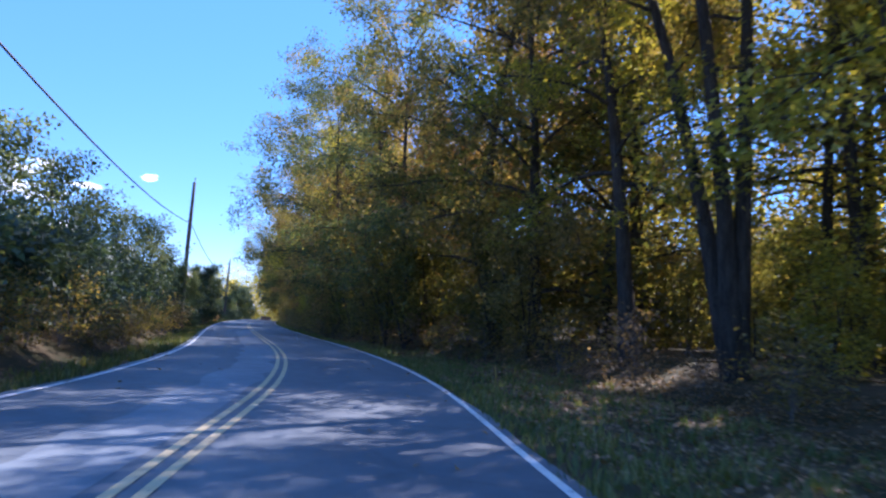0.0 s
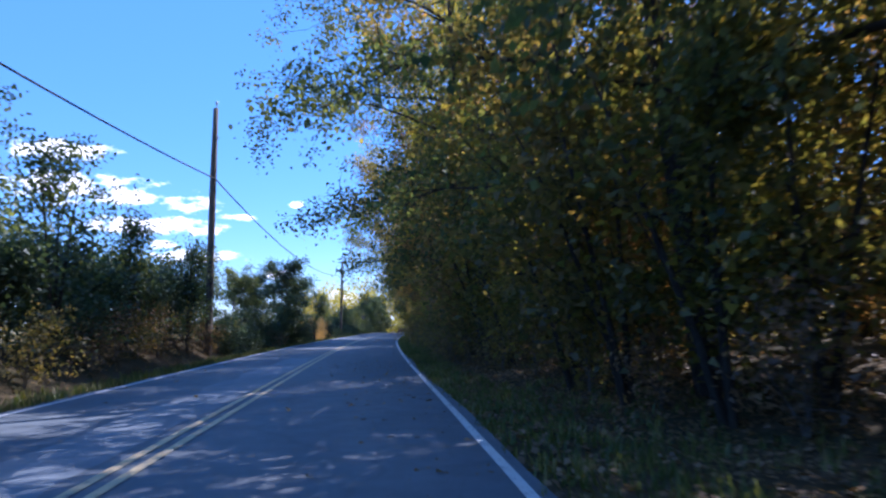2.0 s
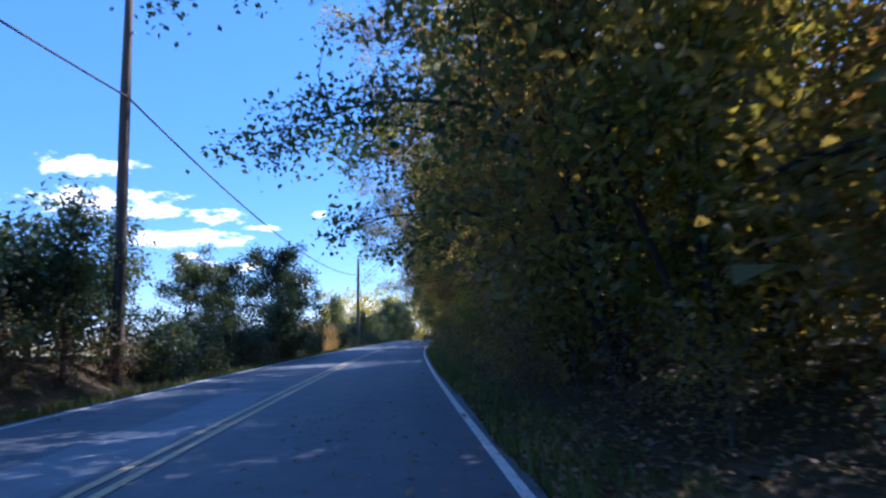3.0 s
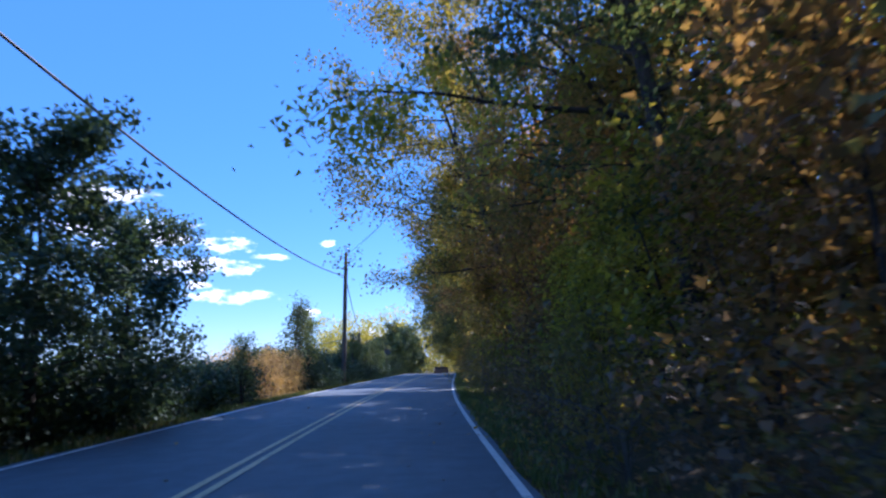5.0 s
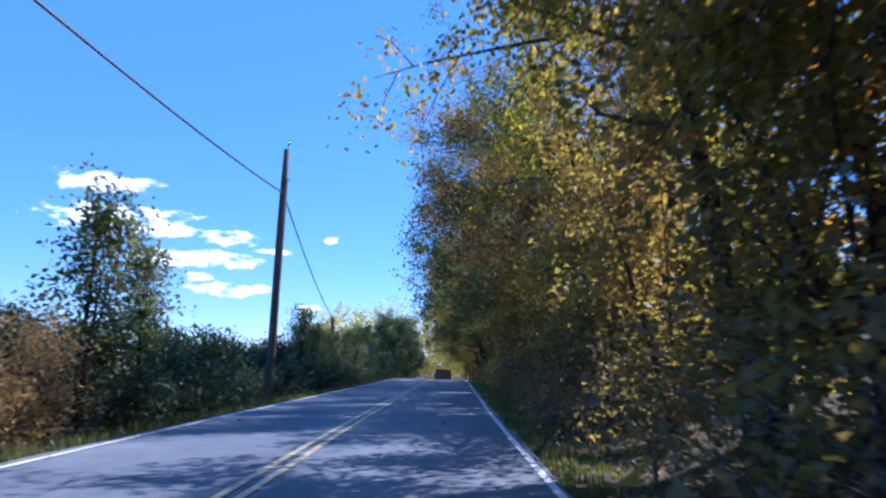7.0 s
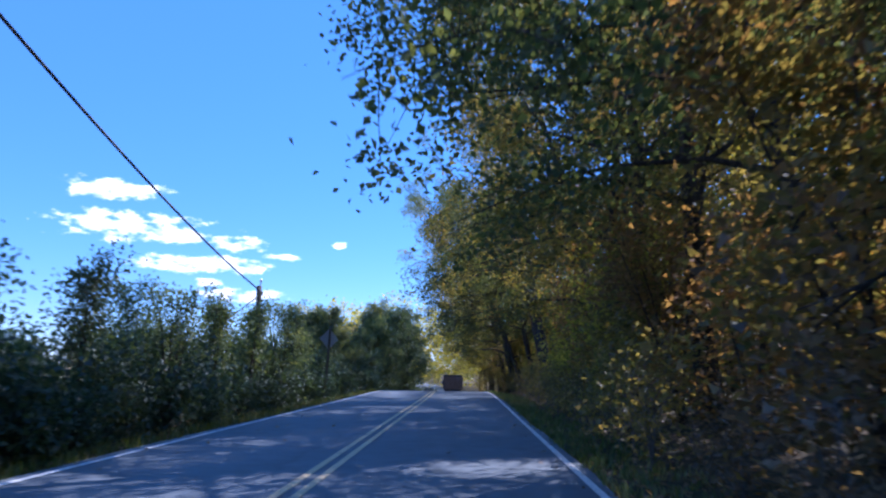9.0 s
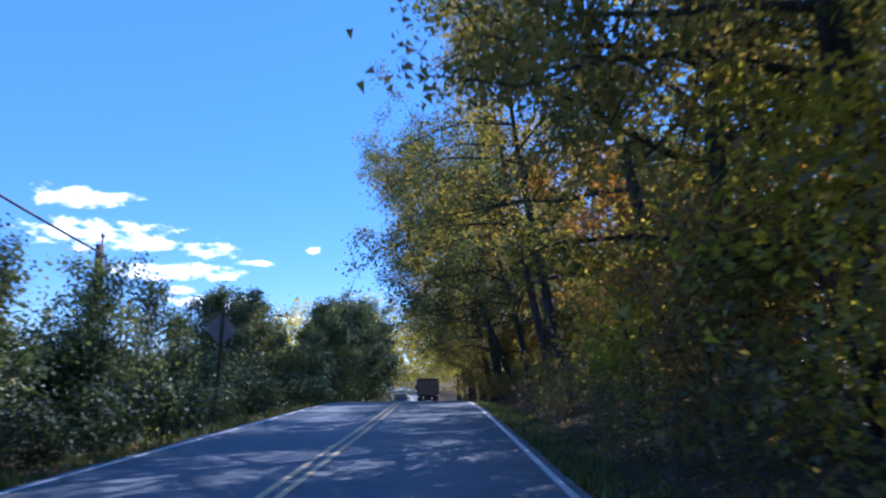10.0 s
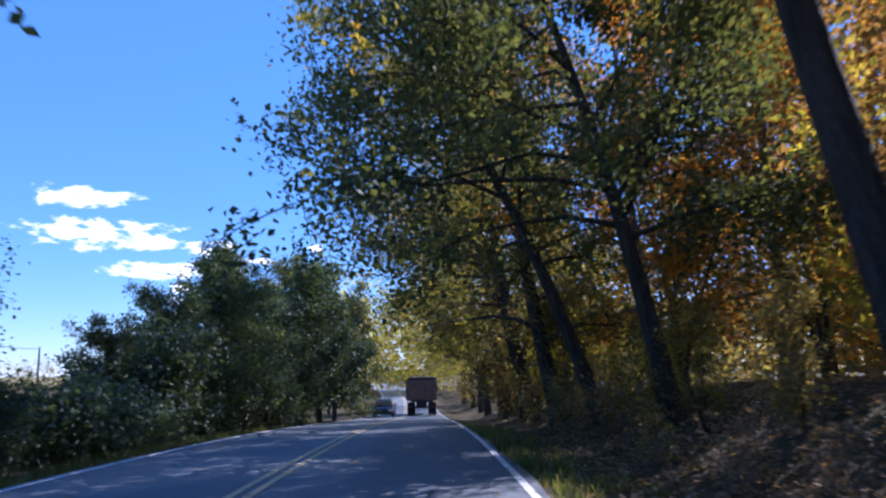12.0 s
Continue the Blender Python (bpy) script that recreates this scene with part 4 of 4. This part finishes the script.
def dump_truck(x, y, turn):
    root = thing("dump_truck", pose(x, y, float(road_z(y)), -1.5, 0, turn), "brown steel dump truck on the road seen from behind", "truck")
    # tipping body: floor, sides and tailgate round a hollow
    bm = bmesh.new()
    for a in ((-1.22, 1.22, 0, 5.2, 1.25, 1.35), (-1.25, -1.17, 0, 5.2, 1.3, 3.05), (1.17, 1.25, 0, 5.2, 1.3, 3.05), (-1.2, 1.2, 5.1, 5.2, 1.3, 3.3)):
        b2 = block(*a, bevel=0.015, segments=1)
        me = bpy.data.meshes.new("tmp")
        b2.to_mesh(me)
        b2.free()
        bm.from_mesh(me)
        bpy.data.meshes.remove(me)
    part("tipping_body", bm, BODY_BROWN, root)
    gate = part("tailgate", block(-1.19, 1.19, -0.08, 0.0, 1.32, 2.95), BODY_BROWN, root)
    for z in (1.42, 1.95, 2.45, 2.86):
        part("rib", block(-1.19, 1.19, -0.14, -0.075, z - 0.05, z + 0.05), BODY_BROWN, gate)
    for xx in (-1.1, 0.0, 1.1):
        part("rib", block(xx - 0.05, xx + 0.05, -0.13, -0.075, 1.4, 2.9), BODY_BROWN, gate)
    part("top_rail", block(-1.29, 1.29, -0.1, 0.12, 2.98, 3.12), CHASSIS, root)
    for yy in np.arange(0.5, 5.0, 0.9):
        for sx in (-1, 1):
            part("side_post", block(sx * 1.28 - 0.05, sx * 1.28 + 0.05, yy - 0.06, yy + 0.06, 1.3, 3.0), BODY_BROWN, root)
    part("chassis", block(-0.45, 0.45, -0.1, 7.6, 0.75, 1.2), CHASSIS, root)
    bumper = part("bumper", block(-1.15, 1.15, -0.2, -0.1, 0.62, 0.8), CHASSIS, root)
    for sx in (-1, 1):
        part("tail_lamp", block(sx * 0.95 - 0.12, sx * 0.95 + 0.12, -0.24, -0.19, 0.66, 0.77, 0.01), RED_LENS, bumper)
        part("mudflap", block(sx * 0.9 - 0.32, sx * 0.9 + 0.32, 0.0, 0.03, 0.22, 1.1, 0.005), RUBBER, root)
        for yy in (0.85, 2.15):
            for xx in (0.72, 1.06):
                wheel(root, sx * xx, yy, 0.5, 0.28)
        wheel(root, sx * 1.05, 6.7, 0.5, 0.3)
    part("cab", block(-1.15, 1.15, 5.5, 7.7, 1.0, 2.85, 0.12, 3), CAB_PAINT, root)
    for sx in (-1, 1):
        part("mirror", block(sx * 1.42 - 0.1, sx * 1.42 + 0.1, 7.0, 7.08, 1.9, 2.5), CHASSIS, root)
    part("rear_window", block(-0.7, 0.7, 5.47, 5.52, 2.1, 2.65, 0.02), GLASS, root)
    return root


def car(x, y, turn):
    root = thing("car", pose(x, y, float(road_z(y)), 1.2, 0, turn), "dark blue-grey saloon car coming along the road", "car")
    prof = [(-2.2, 0.35), (-2.22, 0.72), (-1.9, 0.9), (-1.0, 0.98), (1.35, 0.98), (2.05, 0.86), (2.2, 0.7), (2.2, 0.35)]
    bm = bmesh.new()
    rings = []
    for sx, in_ in ((-0.9, 0.05), (-0.82, 0.0), (0.82, 0.0), (0.9, 0.05)):
        rings.append([bm.verts.new((sx, -yy * (1 - in_ * 0.4), zz - (in_ if zz > 0.6 else 0))) for yy, zz in prof])
    for a, b in zip(rings, rings[1:]):
        for i in range(len(prof)):
            j = (i + 1) % len(prof)
            bm.faces.new((a[i], a[j], b[j], b[i]))
    bm.faces.new(rings[0])
    bm.faces.new(rings[-1][::-1])
    bmesh.ops.recalc_face_normals(bm, faces=bm.faces[:])
    part("body", bm, CAR_PAINT, root)
    cabin = [(-1.25, 0.96), (-0.55, 1.42), (0.75, 1.44), (1.65, 0.98)]
    bm = bmesh.new()
    rows_ = [[bm.verts.new((sx * (0.8 if zz < 1.2 else 0.6), -yy, zz)) for yy, zz in cabin] for sx in (-1, 1)]
    for i in range(4):
        j = (i + 1) % 4
        bm.faces.new((rows_[0][i], rows_[0][j], rows_[1][j], rows_[1][i]))
    bm.faces.new(rows_[0][::-1])
    bm.faces.new(rows_[1])
    bmesh.ops.recalc_face_normals(bm, faces=bm.faces[:])
    part("cabin_glass", bm, GLASS, root)
    part("roof", block(-0.6, 0.6, -0.72, 0.55, 1.42, 1.47, 0.02), CAR_PAINT, root)
    for sx in (-1, 1):
        part("headlamp", block(sx * 0.66 - 0.18, sx * 0.66 + 0.18, -2.24, -2.1, 0.62, 0.76, 0.03), LAMP, root)
        part("wing_mirror", block(sx * 0.98 - 0.1, sx * 0.98 + 0.1, -0.75, -0.6, 0.98, 1.12, 0.03), CAR_PAINT, root)
        for yy in (-1.35, 1.35):
            wheel(root, sx * 0.78, yy, 0.32, 0.2)
    part("grille", block(-0.42, 0.42, -2.25, -2.15, 0.45, 0.62, 0.02), CHASSIS, root)
    return root


dump_truck(float(centre(169)) + 1.6, 169.0, -1.0)
car(float(centre(168)) - 1.55, 168.0, -1.5)

# ---- ground cover ----


def blades(name, places, height, mat, label, seed, width=0.012):
    """Grass: bent single blades standing at the given places."""
    rng = np.random.default_rng(seed)
    n = len(places)
    a = rng.uniform(0, 2 * math.pi, n)
    h = height * rng.uniform(0.5, 1.4, n)
    side = np.stack([np.cos(a), np.sin(a), 0 * a], -1)
    lean = np.stack([-np.sin(a), np.cos(a), 0 * a], -1) * (h * rng.uniform(0.1, 0.8, n))[:, None]
    w = (width * rng.uniform(0.7, 1.5, n))[:, None]
    q = np.empty((n, 4, 3))
    up = np.stack([0 * a, 0 * a, h], -1)
    q[:, 0], q[:, 1] = places - side * w, places + side * w
    q[:, 2], q[:, 3] = places + lean + up + side * w * 0.15, places + lean + up - side * w * 0.15
    return tagged(leaf_object(name, q, mat), label, "grass", kind="stuff")


rng = np.random.default_rng(91)


def strip_places(n, y0, y1, lo, hi, side, tuft=1):
    """Places on a strip along the road, lo to hi metres beyond the tar, in tufts."""
    y = rng.uniform(y0, y1, n // tuft)
    k = rng.uniform(0, 1, n // tuft) ** 1.3
    u = (RIGHT_EDGE if side > 0 else -LEFT_EDGE) + lo + (hi - lo) * k
    x = centre(y) + side * u
    x, y = np.repeat(x, tuft) + rng.normal(size=(n // tuft) * tuft) * 0.05, np.repeat(y, tuft) + rng.normal(size=(n // tuft) * tuft) * 0.05
    return np.stack([x, y, ground_z(x, y) - 0.01], -1)


blades("verge_grass", strip_places(36000, -50, 135, 0.02, 1.5, 1, 7), 0.13, GRASS, "short green and dry grass on the verge", 1)
blades("verge_grass", strip_places(12000, -50, 0, 1.0, 5.2, 1, 7), 0.16, GRASS, "thin grass among fallen leaves on the verge", 2)
blades("verge_grass", strip_places(28000, -50, 135, 0.02, 1.5, -1, 7), 0.17, GRASS, "short green and dry grass on the verge", 3)
blades("dry_grass", strip_places(9000, 34, 80, 4.2, 9.0, -1, 9), 0.8, STRAW, "tall dry straw grass behind the hedge", 4, 0.016)


def litter(name, n, y0, y1, lo, hi, side, mat, size, seed, label):
    r = np.random.default_rng(seed)
    y = r.uniform(y0, y1, n)
    e = wood_edge(y) if side > 0 else -hedge_edge(y)
    x = centre(y) + side * (e + r.uniform(lo, hi, n))
    at = np.stack([x, y, ground_z(x, y) + 0.02 + r.uniform(0, 0.03, n)], -1)
    return tagged(leaf_object(name, leaf_arrays(r, at, size, 0.75, 2.2), mat), label, "leaves", kind="stuff")


litter("fallen_leaves", 16000, -50, 130, -1.3, 4.5, 1, LEAF_BROWN, 0.11, 5, "fallen brown leaves under the trees")
litter("fallen_leaves", 22000, -50, 8, -4.2, 2.5, 1, LEAF_TAN, 0.10, 6, "fallen brown leaves on the verge")
litter("fallen_leaves", 5000, -50, 130, -0.6, 2.0, -1, LEAF_BROWN, 0.10, 7, "fallen leaves along the foot of the hedge")


def far_wood(name, n, seed, x0, x1, y0, y1, high, mat, label):
    """A distant belt of trees: thousands of loose tufts."""
    r = np.random.default_rng(seed)
    m = n // 30
    cx_, cy_ = r.uniform(x0, x1, m), r.uniform(y0, y1, m)
    cz_ = ground_z(cx_, cy_) + r.uniform(0.05, 1, m) ** 0.8 * high * r.uniform(0.6, 1.1, m)
    at = np.repeat(np.stack([cx_, cy_, cz_], -1), 30, axis=0) + r.normal(size=(m * 30, 3)) * (1.3, 1.3, 0.9)
    return tagged(leaf_object(name, leaf_arrays(r, at, 0.75, folded=False), mat), label, "far woods", kind="stuff")


far_wood("far_woods", 9000, 41, -400, -90, 330, 420, 9.0, LEAF_OLIVE, "hazy belt of trees beyond the field")
far_wood("far_woods", 9000, 42, -330, -250, -60, 340, 8.0, LEAF_GREEN, "hazy belt of trees beyond the field")
far_wood("far_woods", 27000, 43, -32, 16, 226, 262, 19.0, LEAF_YELLOW, "sunlit trees where the road bends away")
far_wood("far_woods", 9000, 44, 14, 40, 190, 235, 15.0, LEAF_OLIVE, "trees where the road bends away")
far_wood("far_woods", 22000, 45, 34, 60, -60, 240, 12.0, LEAF_YELLOW, "sunlit yellow-green trees deep behind the wood")
far_wood("far_woods", 6000, 46, 26, 36, 104, 150, 13.0, LEAF_GOLD, "gold shrubs deep behind the wood")
far_wood("far_woods", 18000, 47, 26, 36, -50, 190, 6.0, LEAF_OLIVE, "low shady shrubs deep in the wood")
far_wood("far_woods", 9000, 48, 18, 30, -40, 10, 4.5, LEAF_GREEN, "green shrubs deep in the open wood")
litter("fallen_leaves", 6000, 104, 126, -0.6, 5.0, 1, LEAF_TAN, 0.11, 8, "sunlit tan leaves lying on the bank")


def road_leaves(n, seed):
    """Single leaves blown onto the tar, most of them towards its edges."""
    r = np.random.default_rng(seed)
    y = r.uniform(-48, 132, n)
    k = r.uniform(0, 1, n) ** 0.35
    u = np.where(r.random(n) < 0.6, k * RIGHT_EDGE, k * LEFT_EDGE)
    at = np.stack([centre(y) + u, y, road_z(y) + 0.018], -1)
    return tagged(leaf_object("fallen_leaves", leaf_arrays(r, at, 0.09, 0.75, 3.0), LEAF_TAN), "few tan leaves blown onto the road", "leaves", kind="stuff")


road_leaves(450, 12)
